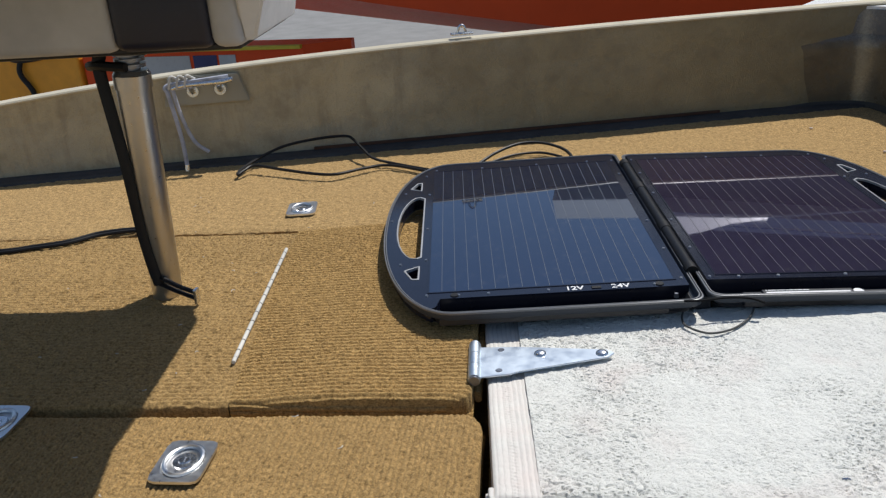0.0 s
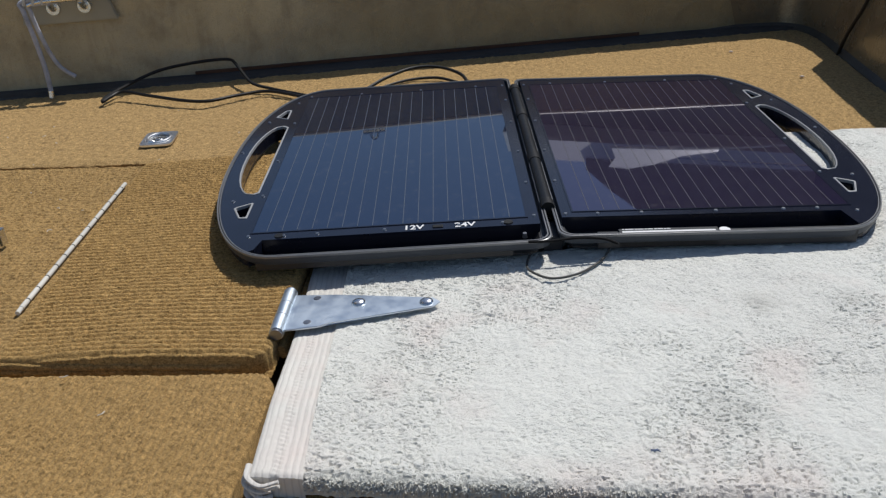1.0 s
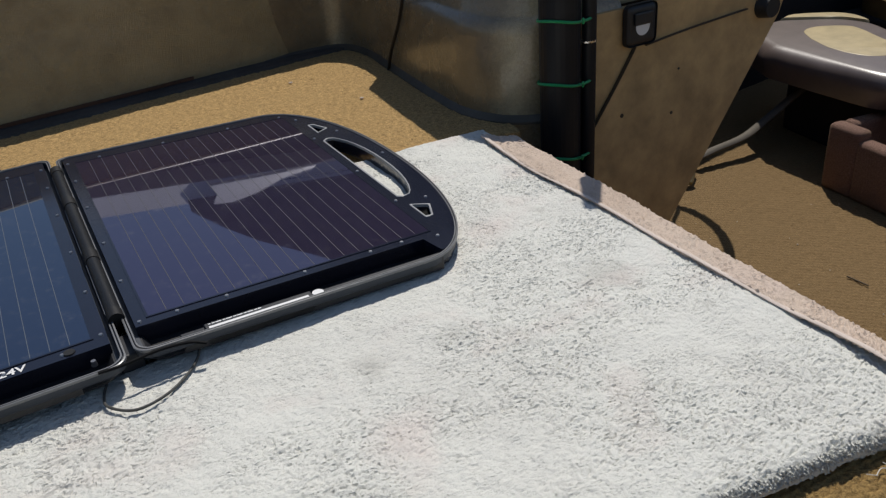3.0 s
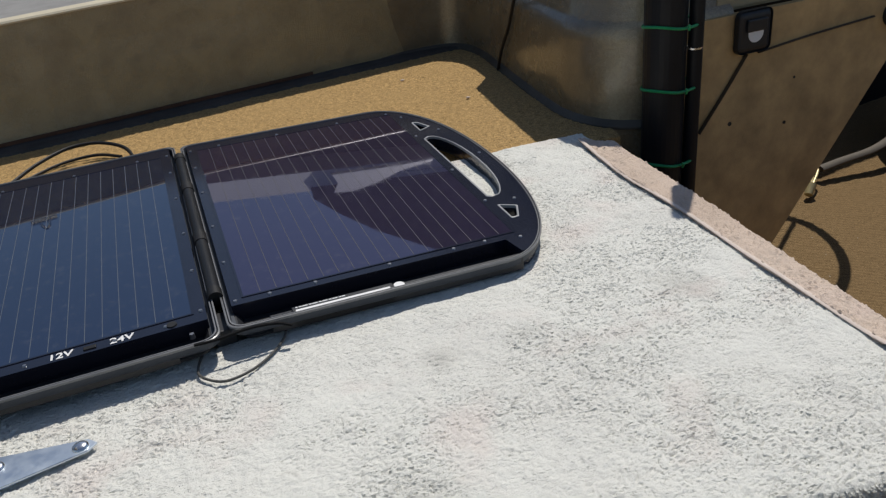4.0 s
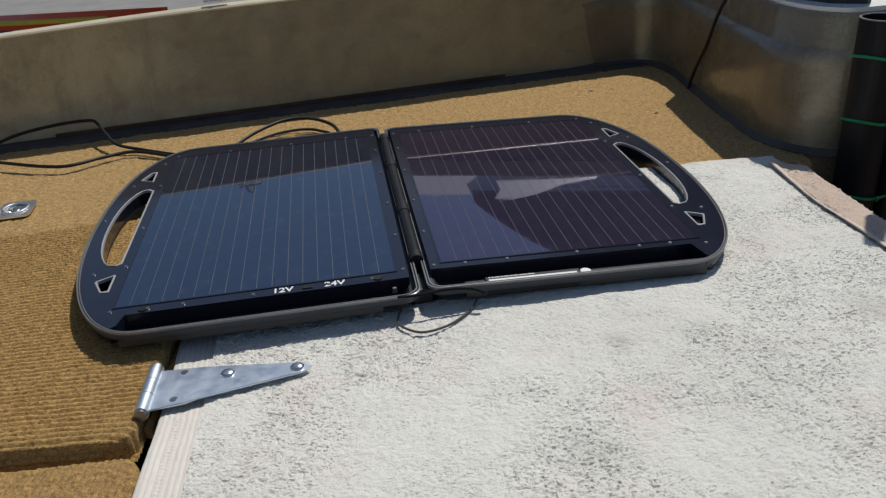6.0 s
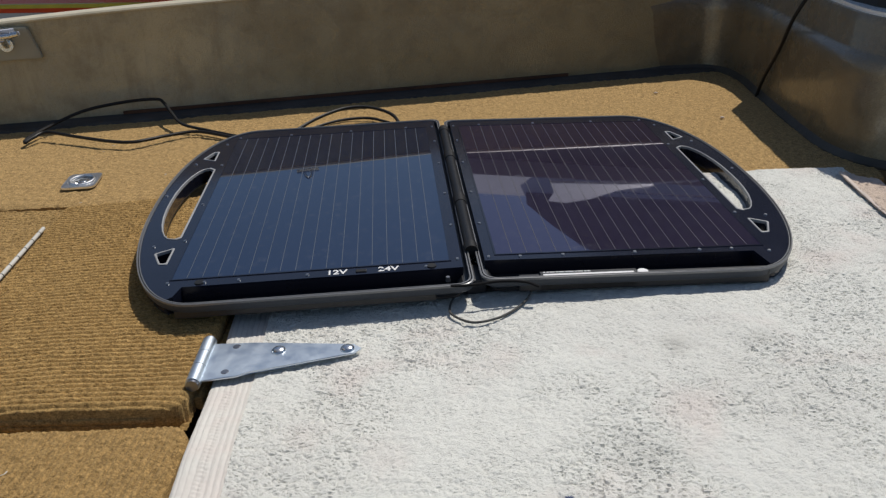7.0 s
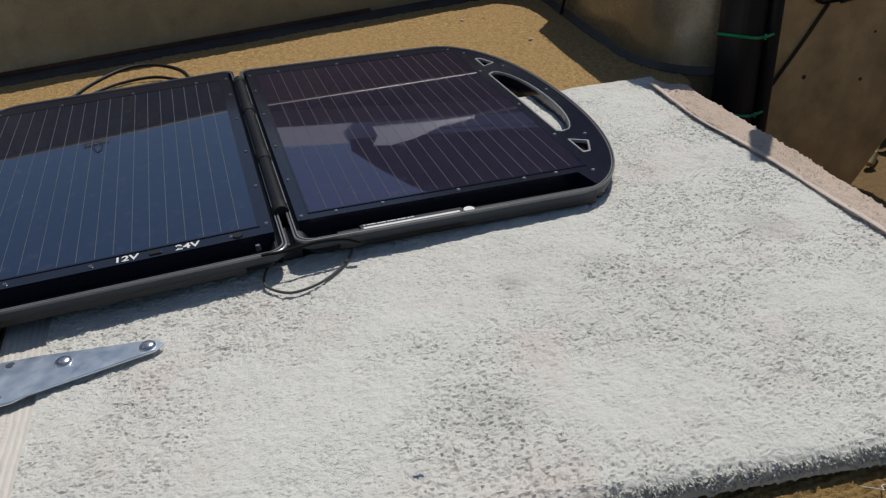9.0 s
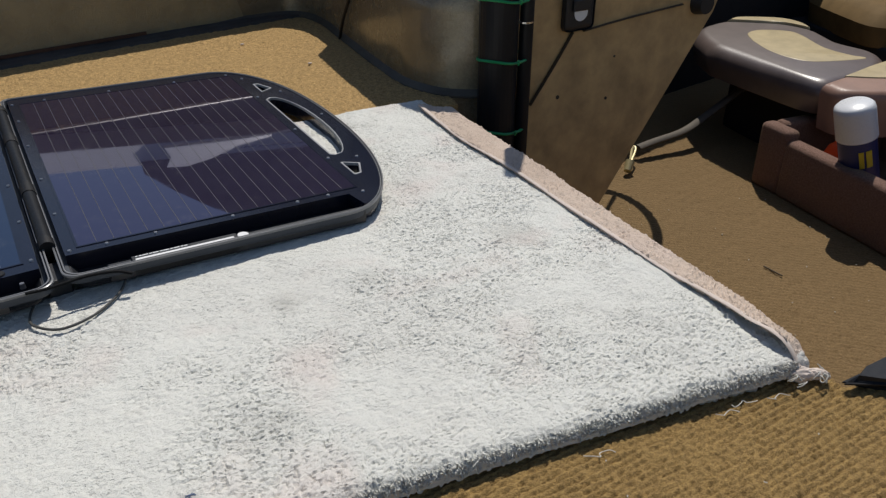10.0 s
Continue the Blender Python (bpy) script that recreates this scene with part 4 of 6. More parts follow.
def tri_outline(low, off=0.0):
    """A small three-cornered slot beside the grip; its outer corner points at the grip."""
    if low:
        p = [(0.4665 + off, -0.270 + 1.6 * off), (0.476 - 0.6 * off, -0.270 + 1.2 * off), (0.490 - 1.3 * off, -0.234 - 0.3 * off), (0.4665 + off, -0.219 - 1.3 * off)]
    else:
        p = [(0.4735 + off, 0.206 + 1.3 * off), (0.495 - 1.4 * off, 0.220 + 0.4 * off), (0.4815 - 0.6 * off, 0.257 - 1.3 * off), (0.4735 + off, 0.258 - 1.6 * off)]
    return rounded(p, 0.0035)


def letters(name, text, size, m, parent, material, label):
    """Raised flat print in the built-in font."""
    cu = bpy.data.curves.new(name, "FONT")
    cu.body, cu.size, cu.extrude, cu.offset, cu.align_x, cu.align_y = text, size, 0.0002, 0.0004, "CENTER", "CENTER"
    tmp = bpy.data.objects.new(name, cu)
    scene.collection.objects.link(tmp)
    me = bpy.data.meshes.new_from_object(tmp.evaluated_get(bpy.context.evaluated_depsgraph_get()))
    bpy.data.objects.remove(tmp)
    me.transform(m)
    return link_mesh(name, me, material, parent, label, smooth=False)


def skin(bm, loops):
    """Faces between successive closed loops of equal count."""
    rows = [[bm.verts.new(p) for p in lp] for lp in loops]
    for a, b in zip(rows, rows[1:]):
        for i in range(len(a)):
            bm.faces.new((a[i], a[(i + 1) % len(a)], b[(i + 1) % len(a)], b[i]))
    return bm


def solar_half(side, parent):
    """One half of the folding panel; side -1 is the mirrored half with the voltage print."""
    left = side < 0
    half = new("panel_half")
    half.parent = parent
    half["label"] = "blue glass half with the voltage print" if left else "violet-blue glass half with a white label strip"
    # both halves sag from the hinge
    half.matrix_basis = pose(0, 0, 0.006, -0.15 if left else -0.25, -0.9 if left else 1.3, 0)
    case = lambda off: case_outline(off, lid=0.010 if left else 0.0, bow=0.141 if left else 0.147)
    cut = -0.352 if left else -0.336
    fl = lambda pts: list(pts) if side > 0 else [(-x, y) for x, y in pts][::-1]
    at = lambda pts, z: [(x, y, z) for x, y in fl(pts)]
    z0, zr, zp = 0.0225, 0.0515, 0.0495
    holes = [fl(grip_outline(0)), fl(tri_outline(False)), fl(tri_outline(True))]
    # tray: floor, sloping outer wall with a rounded foot, grey lip with a groove
    bm = bmesh.new()
    holed(bm, fl(case(0.016)), holes, z0, z0 + 0.003)
    part("tray_floor", bm, M_TRAY, half)
    bm = bmesh.new()
    skin(bm, [at(case(o), z) for o, z in ((0.0125, zr - 0.0155), (0.0040, zr - 0.0150), (0.0022, zr - 0.0130), (0.0014, zr - 0.004), (0.0060, zr - 0.004), (0.0080, zr - 0.0130), (0.0125, zr - 0.0140))])
    part("case_wall", bm, M_CASE, half, smooth=True)
    # bottom coloured black, not case grey, for the shade under the lip
    bm = bmesh.new()
    skin(bm, [at(case(o), z) for o, z in ((0.024, z0), (0.018, z0 + 0.001), (0.0145, z0 + 0.005), (0.0115, zr - 0.0150), (0.0150, zr - 0.0150), (0.024, z0 + 0.002))])
    part("case_foot", bm, M_TRAY, half, "recessed case bottom, blackened for the shade under the lip", smooth=True)
    bm = bmesh.new()
    skin(bm, [at(case(o), z) for o, z in ((0.0012, zr - 0.0042), (0.0, zr - 0.0034), (0.0, zr - 0.0008), (0.0008, zr), (0.0020, zr), (0.0026, zr - 0.0008), (0.0026, zr - 0.0042))])
    part("rim", bm, M_RIM, half, "grey rubber rim", smooth=True)
    bm = bmesh.new()
    ring(bm, fl(case(0.0042)), fl(case(0.0058)), zr - 0.006, zr - 0.0004)
    part("inner_lip", bm, M_RIM, half, "thin grey inner lip")
    # black frame plate with the grip and the small openings, cut back along the near side
    full = case(0.0062)
    plate = [(max(x, 0.016), y) for x, y in full if y > V_MID or x > 0.436]
    plate = [(0.016, cut), (0.426, cut), (0.433, -0.380)] + plate
    bm = bmesh.new()
    holed(bm, fl(plate), holes, z0 + 0.003, zp)
    frame_plate = part("frame_plate", bm, M_BLACK, half, "glossy black moulded frame")
    for name, fn in (("grip_edge", grip_outline), ("slot_edge", lambda d: tri_outline(False, d)), ("slot_edge", lambda d: tri_outline(True, d))):
        bm = bmesh.new()
        skin(bm, [at(fn(o), z) for o, z in ((-0.0030, zp - 0.001), (-0.0026, zp + 0.0008), (-0.0014, zp + 0.0014), (0.0002, zp + 0.0008), (0.0006, zp - 0.004))])
        part(name, bm, M_EDGE, frame_plate, "grey edge round the opening", smooth=True)
    # glass field and its fine silver lines
    x0, x1, y0, y1 = 0.035, 0.4450, (-0.327 if left else -0.317), 0.341
    bm = bmesh.new()
    box(bm, *sorted((side * x0, side * x1)), y0, y1, zp - 0.002, zp + 0.0006)
    glass = part("solar_glass", bm, M_CELL_L if left else M_CELL_R, half, "dark blue solar cells under glass")
    for k in range(17):
        u = side * (x0 + (x1 - x0) * (k + 1.05) / 18)
        bm = bmesh.new()
        box(bm, u - 0.00040, u + 0.00040, y0 + 0.002, y1 - 0.002, zp + 0.0004, zp + 0.0008)
        part("grid_line", bm, M_SILVER_BRIGHT if left else M_SILVER, glass)
    # slim raised bead round the glass
    bm = bmesh.new()
    ring(bm, fl([(x0 - 0.0030, y0 - 0.0030), (x1 + 0.0030, y0 - 0.0030), (x1 + 0.0030, y1 + 0.0030), (x0 - 0.0030, y1 + 0.0030)]), fl([(x0 - 0.0002, y0 - 0.0002), (x1 + 0.0002, y0 - 0.0002), (x1 + 0.0002, y1 + 0.0002), (x0 - 0.0002, y1 + 0.0002)]), zp - 0.001, zp + 0.0011)
    part("bezel", bm, M_BLACK, half)
    screw = None
    spots = [(0.0225, y) for y in (-0.325, -0.20, -0.06, 0.10, 0.24, 0.345)] + [(x, -0.342 if left else -0.3265) for x in (0.07, 0.135, 0.245, 0.345, 0.395)] + [(x, 0.350) for x in (0.08, 0.20, 0.33, 0.44)]
    spots += [(0.4535, y) for y in (-0.19, -0.035, 0.175)] + [(0.500, -0.205), (0.529, 0.02), (0.507, 0.190), (0.449, -0.338), (0.463, 0.31)]
    for x, y in spots:
        if screw is None:
            bm = bmesh.new()
            cyl(bm, (0, 0, zp - 0.0004), (0, 0, zp + 0.0016), 0.0034, 0.0024, 10)
            screw = part("screw", bm, M_STEEL, half, smooth=False)
            screw.location = (side * x, y, 0)
        else:
            o2 = screw.copy()
            scene.collection.objects.link(o2)
            o2.location = (side * x, y, 0)
    # dark ledge in the recess along the near side
    front = V_MID - V_HALF - (0.010 if left else 0.0)
    bm = bmesh.new()
    box(bm, *sorted((side * 0.06, side * 0.428)), front + 0.0062, front + 0.022, z0 + 0.004, zr - (0.012 if left else 0.006), 0.001)
    part("ledge", bm, M_TRAY, half)
    if left:
        letters("print", "12V", 0.0190, pose(-0.202, -0.3420, zp + 0.0006), half, M_WHITE, "white 12V print")
        letters("print", "24V", 0.0190, pose(-0.126, -0.3420, zp + 0.0006), half, M_WHITE, "white 24V print")
        bm = bmesh.new()
        box(bm, -0.174, -0.158, -0.3460, -0.3380, zp - 0.001, zp + 0.0018, 0.001)
        part("selector", bm, M_CABLE, half)
        for x in (-0.062, -0.402):
            bm = bmesh.new()
            cyl(bm, (x, -0.3420, zp - 0.001), (x, -0.3420, zp + 0.0016), 0.0075, 0.0068, 16)
            part("plug", bm, M_CABLE, half)
        bm = bmesh.new()
        cyl(bm, (-0.040, -0.3655, zr - 0.016), (-0.040, -0.3655, zr - 0.009), 0.004, 0.003, 10)
        part("rivet", bm, M_STEEL, half)
    else:
        bm = bmesh.new()
        box(bm, 0.090, 0.232, front + 0.0062, front + 0.0220, z0 + 0.004, zr - 0.0022, 0.001)
        part("label_ledge", bm, M_TRAY, half)
        bm = bmesh.new()
        box(bm, 0.094, 0.226, front + 0.0066, front + 0.0118, zr - 0.0030, zr - 0.0012)
        lab = part("label_strip", bm, M_WHITE, half, "white label strip with dark fine print")
        for k in range(15):
            bm = bmesh.new()
            box(bm, 0.095 + 0.0046 * k, 0.0980 + 0.0046 * k + 0.0008 * (k % 3), front + 0.0170, front + 0.0190, zr - 0.0030, zr - 0.0016)
            part("print_bar", bm, M_WHITE, lab)
        bm = bmesh.new()
        cyl(bm, (0.240, front + 0.0125, zr - 0.0062), (0.240, front + 0.0125, zr - 0.0022), 0.0078, seg=16)
        part("sticker", bm, M_WHITE, half)
    return half


def solar_panel():
    t = thing("folding_solar_panel", PANEL, "folding suitcase solar panel with two dark blue glass halves, lying open", "solar panel")
    for side in (-1, 1):
        solar_half(side, t)
    bm = bmesh.new()
    cyl(bm, (0, -0.300, 0.0570), (0, 0.305, 0.0570), 0.0098, seg=20)
    part("hinge_tube", bm, M_PIPE, t, "black hinge tube", smooth=True)
    for v0, v1 in ((-0.306, -0.284), (-0.12, -0.085), (0.11, 0.145), (0.285, 0.311)):
        bm = bmesh.new()
        cyl(bm, (0, v0, 0.0570), (0, v1, 0.0570), 0.0108, seg=20)
        part("hinge_sleeve", bm, M_CABLE, t, smooth=True)
    # block added between the halves to keep light out of the gap
    bm = bmesh.new()
    box(bm, -0.0150, 0.0150, -0.372, -0.320, 0.020, 0.044, 0.003)
    part("gap_block", bm, M_TRAY, t)
    bm = bmesh.new()
    tube(bm, [(-0.040, -0.4095, 0.0570), (-0.01, -0.4080, 0.0560), (0.03, -0.4040, 0.0570), (0.065, -0.4060, 0.0550), (0.085, -0.4130, 0.0500)], 0.0024, 8, 6, 0.8)
    part("lead", bm, M_BLACK_RUBBER, t, "black lead across the hinge gap", smooth=True)
    # taper every part of the panel to fit the camera's view
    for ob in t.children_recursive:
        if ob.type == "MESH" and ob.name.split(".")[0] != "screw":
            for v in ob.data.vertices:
                v.co.x *= 1 + VIEW_TAPER * (v.co.y - V_MID)
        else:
            ob.location.x *= 1 + VIEW_TAPER * (ob.location.y - V_MID)
    return t


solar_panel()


# ---- zinc strap hinge ----
def strap_hinge():
    t = thing("strap_hinge", pose(0.192, 1.0500, 0.0105, 0, -2.3, 8.6), "zinc-plated steel strap hinge screwed to the towel-covered hatch", "hinge")
    bm = bmesh.new()
    prism(bm, [(0.006, -0.046), (0.052, -0.041), (0.066, -0.034), (0.196, -0.010), (0.206, 0.001), (0.196, 0.012), (0.066, 0.034), (0.006, 0.040)], 0.0045, 0.0075)
    bmesh.ops.bevel(bm, geom=list(bm.edges), offset=0.0008, segments=1, affect="EDGES")
    part("strap", bm, M_ZINC, t)
    for y0, y1 in ((-0.05, -0.016), (-0.015, 0.015), (0.016, 0.048)):
        bm = bmesh.new()
        cyl(bm, (0, y0, 0.006), (0, y1, 0.006), 0.0094, seg=22)
        part("knuckle", bm, M_ZINC, t, smooth=True)
    bm = bmesh.new()
    cyl(bm, (0, -0.054, 0.006), (0, 0.052, 0.006), 0.0078, seg=16)
    part("pin", bm, M_STEEL, t, smooth=True)
    for x, y in ((0.098, 0.010), (0.188, 0.001)):
        bm = bmesh.new()
        r = bmesh.ops.create_uvsphere(bm, u_segments=16, v_segments=8, radius=0.0095)
        bm.transform(Matrix.Translation((x, y, 0.0075)) @ Matrix.Diagonal((1, 1, 0.5, 1)))
        part("screw_head", bm, M_CHROME, t, smooth=True)
    for x, y in ((0.036, -0.030), (0.040, 0.028)):
        bm = bmesh.new()
        cyl(bm, (x, y, 0.0076), (x, y, 0.0082), 0.0052, 0.0045, 14)
        part("screw_hole", bm, M_STEEL, t)
    return t


strap_hinge()


# ---- pedestal and bow seat ----
POLE = (-0.427, 1.255)


def pedestal():
    t = thing("seat_pedestal", pose(POLE[0], POLE[1], 0.002), "brushed aluminium seat pedestal post with a black strap", "pedestal")
    bm = bmesh.new()
    cyl(bm, (0, 0, -0.004), (0.018, 0, 0.398), 0.0270, 0.0290, 32)
    part("post", bm, M_ALU, t, smooth=True)
    bm = bmesh.new()
    cyl(bm, (0.018, 0, 0.390), (0.019, 0, 0.412), 0.0312, seg=28)
    cyl(bm, (0.019, 0, 0.412), (0.0195, 0, 0.420), 0.0312, 0.027, 28)
    part("collar", bm, M_ALU, t, smooth=True)
    bm = bmesh.new()
    cyl(bm, (0.019, 0, 0.42), (0.020, 0, 0.456), 0.016, seg=20)
    for z in (0.424, 0.434, 0.444):
        cyl(bm, (0.020, 0, z), (0.020, 0, z + 0.006), 0.025, seg=24)
    part("swivel", bm, M_STEEL, t, smooth=True)
    bm = bmesh.new()
    box(bm, -0.10, 0.10, -0.08, 0.08, 0.455, 0.463, 0.003)
    part("mount_plate", bm, M_TRAY, t)
    bm = bmesh.new()
    tube(bm, [(-0.018, -0.022, 0.450), (-0.022, -0.026, 0.425), (-0.016, -0.029, 0.36), (-0.008, -0.031, 0.26), (-0.005, -0.032, 0.15), (0.001, -0.033, 0.08), (0.008, -0.033, 0.036)], 0.0032, 8, 6, 3.3, 0.85)
    part("strap", bm, M_CABLE, t, "black webbing strap", smooth=True)
    bm = bmesh.new()
    tube(bm, [(-0.05, -0.01, 0.428), (-0.02, -0.03, 0.432), (0.03, -0.03, 0.428)], 0.008, 8, 6)
    part("release_lever", bm, M_CABLE, t, smooth=True)
    for a in ((0.012, -0.028, 0.048), (0.008, -0.030, 0.036)):
        bm = bmesh.new()
        tube(bm, [a, (0.045, -0.035, a[2] - 0.012), (0.083, -0.040, a[2] - 0.022)], 0.0055, 8, 6, 0.6)
        part("strap_tail", bm, M_CABLE, t, smooth=True)
    bm = bmesh.new()
    box(bm, 0.080, 0.086, -0.047, -0.033, 0.006, 0.034, 0.0015)
    part("buckle", bm, M_CHROME, t)
    return t


pedestal()


def cushion(bm, x0, x1, y0, y1, z0, z1, r=0.04, puff=0.02, n=14):
    """A stuffed block: rounded sides and a slightly crowned top."""
    g = bmesh.ops.create_grid(bm, x_segments=n, y_segments=n, size=1.0)
    box_faces = list(bm.faces)
    ex = bmesh.ops.extrude_face_region(bm, geom=box_faces)
    topv = [e for e in ex["geom"] if isinstance(e, bmesh.types.BMVert)]
    tops = set(topv)
    for v in bm.verts:
        a, b = v.co.x, v.co.y
        k = max(abs(a), abs(b))
        q = (abs(a) ** 6 + abs(b) ** 6) ** (1 / 6)
        f = k / q if q > 0 else 1
        e = max(0.0, 1 - k ** 6)
        shrink = 1.0 if v in tops else 0.97
        v.co.x = (x0 + x1) / 2 + a * f * shrink * (x1 - x0) / 2
        v.co.y = (y0 + y1) / 2 + b * f * shrink * (y1 - y0) / 2
        v.co.z = (z1 - r * (1 - e) + puff * e * (1 - a * a) * (1 - b * b)) if v in tops else z0
    return bm


def bow_seat():
    t = thing("bow_seat", pose(-0.425, 1.262, 0.467, 0, 0, 10), "grey, white and navy vinyl fishing seat on the pedestal", "seat")
    bm = bmesh.new()
    box(bm, -0.36, 0.25, -0.16, 0.165, 0.0, 0.012, 0.004)
    part("seat_pan", bm, M_TRAY, t, "dark seat pan")
    for x0, x1, mat, lab in ((-0.38, 0.074, M_VINYL_GREY, "light grey bolster"), (0.070, 0.217, M_VINYL_NAVY, "navy centre panel"), (0.213, 0.262, M_VINYL_GREY, "light grey bolster")):
        bm = bmesh.new()
        box(bm, x0, x1, -0.185, 0.165, 0.006, 0.13, 0.016, 3)
        part("cushion", bm, mat, t, lab, smooth=True)
    # wing given a whiter vinyl: sunlight on this side put into the colour
    bm = bmesh.new()
    foot = [(0.258, -0.175), (0.276, -0.172), (0.276, 0.12), (0.258, 0.15)]
    head = [(0.258, -0.20), (0.318, -0.185), (0.300, 0.12), (0.258, 0.15)]
    low = [bm.verts.new((x, y, 0.014)) for x, y in foot]
    top = [bm.verts.new((x, y, 0.130)) for x, y in head]
    bm.faces.new(low[::-1])
    bm.faces.new(top)
    for i in range(4):
        bm.faces.new((low[i], low[(i + 1) % 4], top[(i + 1) % 4], top[i]))
    bmesh.ops.bevel(bm, geom=list(bm.edges), offset=0.004, segments=2, affect="EDGES")
    part("side_wing", bm, M_VINYL_WHITE, t, "side wing, whiter than the bolsters for its sunlit face", smooth=True)
    # unseen backrest, outlined to cast the seat's long shadow on the deck
    bm = bmesh.new()
    prism(bm, [(-0.36, -0.62), (0.358, -0.62), (0.335, -0.27), (0.285, 0.15), (-0.36, 0.15)], 0.135, 0.22)
    bmesh.ops.bevel(bm, geom=list(bm.edges), offset=0.02, segments=3, affect="EDGES")
    part("shadow_backrest", bm, M_VINYL_GREY, t, "unseen grey backrest, shaped to cast the seat's deck shadow", smooth=True)
    return t


bow_seat()

# ---- things on the bow deck ----
b = bmesh.new()
cyl(b, (-0.272, 1.464, 0.0085), (-0.188, 1.036, 0.0085), 0.0036, seg=10)
cyl(b, (-0.190, 1.044, 0.0085), (-0.186, 1.024, 0.0075), 0.0034, seg=10)
rod_ = tagged(part("white_rod", b, M_THREAD, None, smooth=True), "thin white plastic rod with dark marks lying on the hatch carpet", "rod")
for k in range(13):
    s = 0.05 + 0.9 * k / 12
    p0, p1 = Vector((-0.272, 1.464, 0.0085)), Vector((-0.188, 1.036, 0.0085))
    q = p0.lerp(p1, s)
    b = bmesh.new()
    cyl(b, q, q + (p1 - p0) * 0.005, 0.0038, seg=10)
    part("mark", b, M_STRIP, rod_, "grey mark round the rod")


def cable(name, points, r, label, mat=None, category="cable"):
    bm = bmesh.new()
    tube(bm, points, r, 8, 10)
    return tagged(part(name, bm, mat or M_CABLE, None, smooth=True), label, category)


cable("black_cable", [(-0.08, 1.985, 0.014), (-0.187, 2.038, 0.014), (-0.253, 2.053, 0.025), (-0.298, 2.099, 0.040), (-0.337, 2.150, 0.050), (-0.367, 2.168, 0.055), (-0.449, 2.157, 0.050), (-0.536, 2.111, 0.040), (-0.591, 2.033, 0.022), (-0.603, 1.962, 0.016), (-0.598, 1.938, 0.012), (-0.588, 1.960, 0.018), (-0.570, 1.990, 0.022), (-0.487, 1.965, 0.020), (-0.381, 1.935, 0.018), (-0.319, 1.936, 0.017), (-0.265, 1.990, 0.015), (-0.20, 2.025, 0.014), (-0.08, 1.975, 0.013)], 0.0040, "black power cable looping over the deck behind the panel")
cable("black_cable", [(0.020, 2.005, 0.008), (0.041, 2.037, 0.016), (0.076, 2.105, 0.025), (0.130, 2.165, 0.032), (0.192, 2.176, 0.032), (0.255, 2.140, 0.024), (0.285, 2.075, 0.012), (0.285, 2.02, 0.008)], 0.0042, "short black cable loop behind the panel")
cable("black_cable", [(0.030, 2.000, 0.008), (0.065, 2.060, 0.010), (0.120, 2.125, 0.012), (0.190, 2.150, 0.012), (0.250, 2.120, 0.010)], 0.0036, "short black cable loop behind the panel")
cable("black_cable", [(-0.640, 1.552, 0.008), (-0.661, 1.560, 0.008), (-0.743, 1.529, 0.008), (-0.791, 1.476, 0.008), (-0.853, 1.443, 0.008), (-0.915, 1.414, 0.008), (-1.10, 1.37, 0.008)], 0.0045, "black cable lying across the deck carpet")
cable("black_cable", [(-0.645, 1.540, 0.008), (-0.665, 1.548, 0.008), (-0.738, 1.514, 0.008), (-0.785, 1.464, 0.008), (-0.853, 1.430, 0.008), (-0.915, 1.402, 0.008), (-1.10, 1.358, 0.008)], 0.0045, "black cable lying across the deck carpet")
# grey loop stands in for the shadow of the lead on the towel
cable("wire_shadow", [(0.612, 1.252, 0.034), (0.607, 1.225, 0.029), (0.593, 1.196, 0.0275), (0.567, 1.165, 0.0275), (0.533, 1.151, 0.0275), (0.504, 1.170, 0.0270), (0.498, 1.194, 0.0265), (0.502, 1.228, 0.0260)], 0.0017, "thin grey loop on the towel in place of the lead's shadow", M_WIRE_SHADOW)


def cleat():
    t = thing("mooring_cleat", pose(-0.735, gun(-0.735) - 0.012, 0.222, 0, 0, 19), "chrome mooring cleat on the gunwale with a blue-white rope", "cleat")
    bm = bmesh.new()
    tube(bm, [(-0.080, -0.030, 0.004), (-0.06, -0.030, 0.009), (-0.03, -0.030, 0.011), (0.03, -0.030, 0.012), (0.06, -0.030, 0.013), (0.084, -0.030, 0.017)], 0.0075, 12, 6, 0.9)
    part("horn_bar", bm, M_CHROME, t, smooth=True)
    for x in (-0.030, 0.045):
        bm = bmesh.new()
        cyl(bm, (x, -0.030, 0.006), (x, -0.004, -0.012), 0.0065, 0.0095, 16)
        cyl(bm, (x, -0.006, -0.0125), (x, 0.010, -0.0135), 0.016, 0.018, 18)
        part("post", bm, M_CHROME, t, smooth=True)
    bm = bmesh.new()
    prism(bm, [(-0.115, -0.052), (0.120, -0.052), (0.098, 0.028), (-0.096, 0.028)], 0.0, 0.012)
    bmesh.ops.bevel(bm, geom=list(bm.edges), offset=0.003, segments=2, affect="EDGES")
    bm.transform(Matrix.Translation((0, 0.016, 0)) @ Matrix.Rotation(radians(90), 4, "X"))
    part("base_plate", bm, M_PLATE, t, "worn grey-green backing plate")
    return t


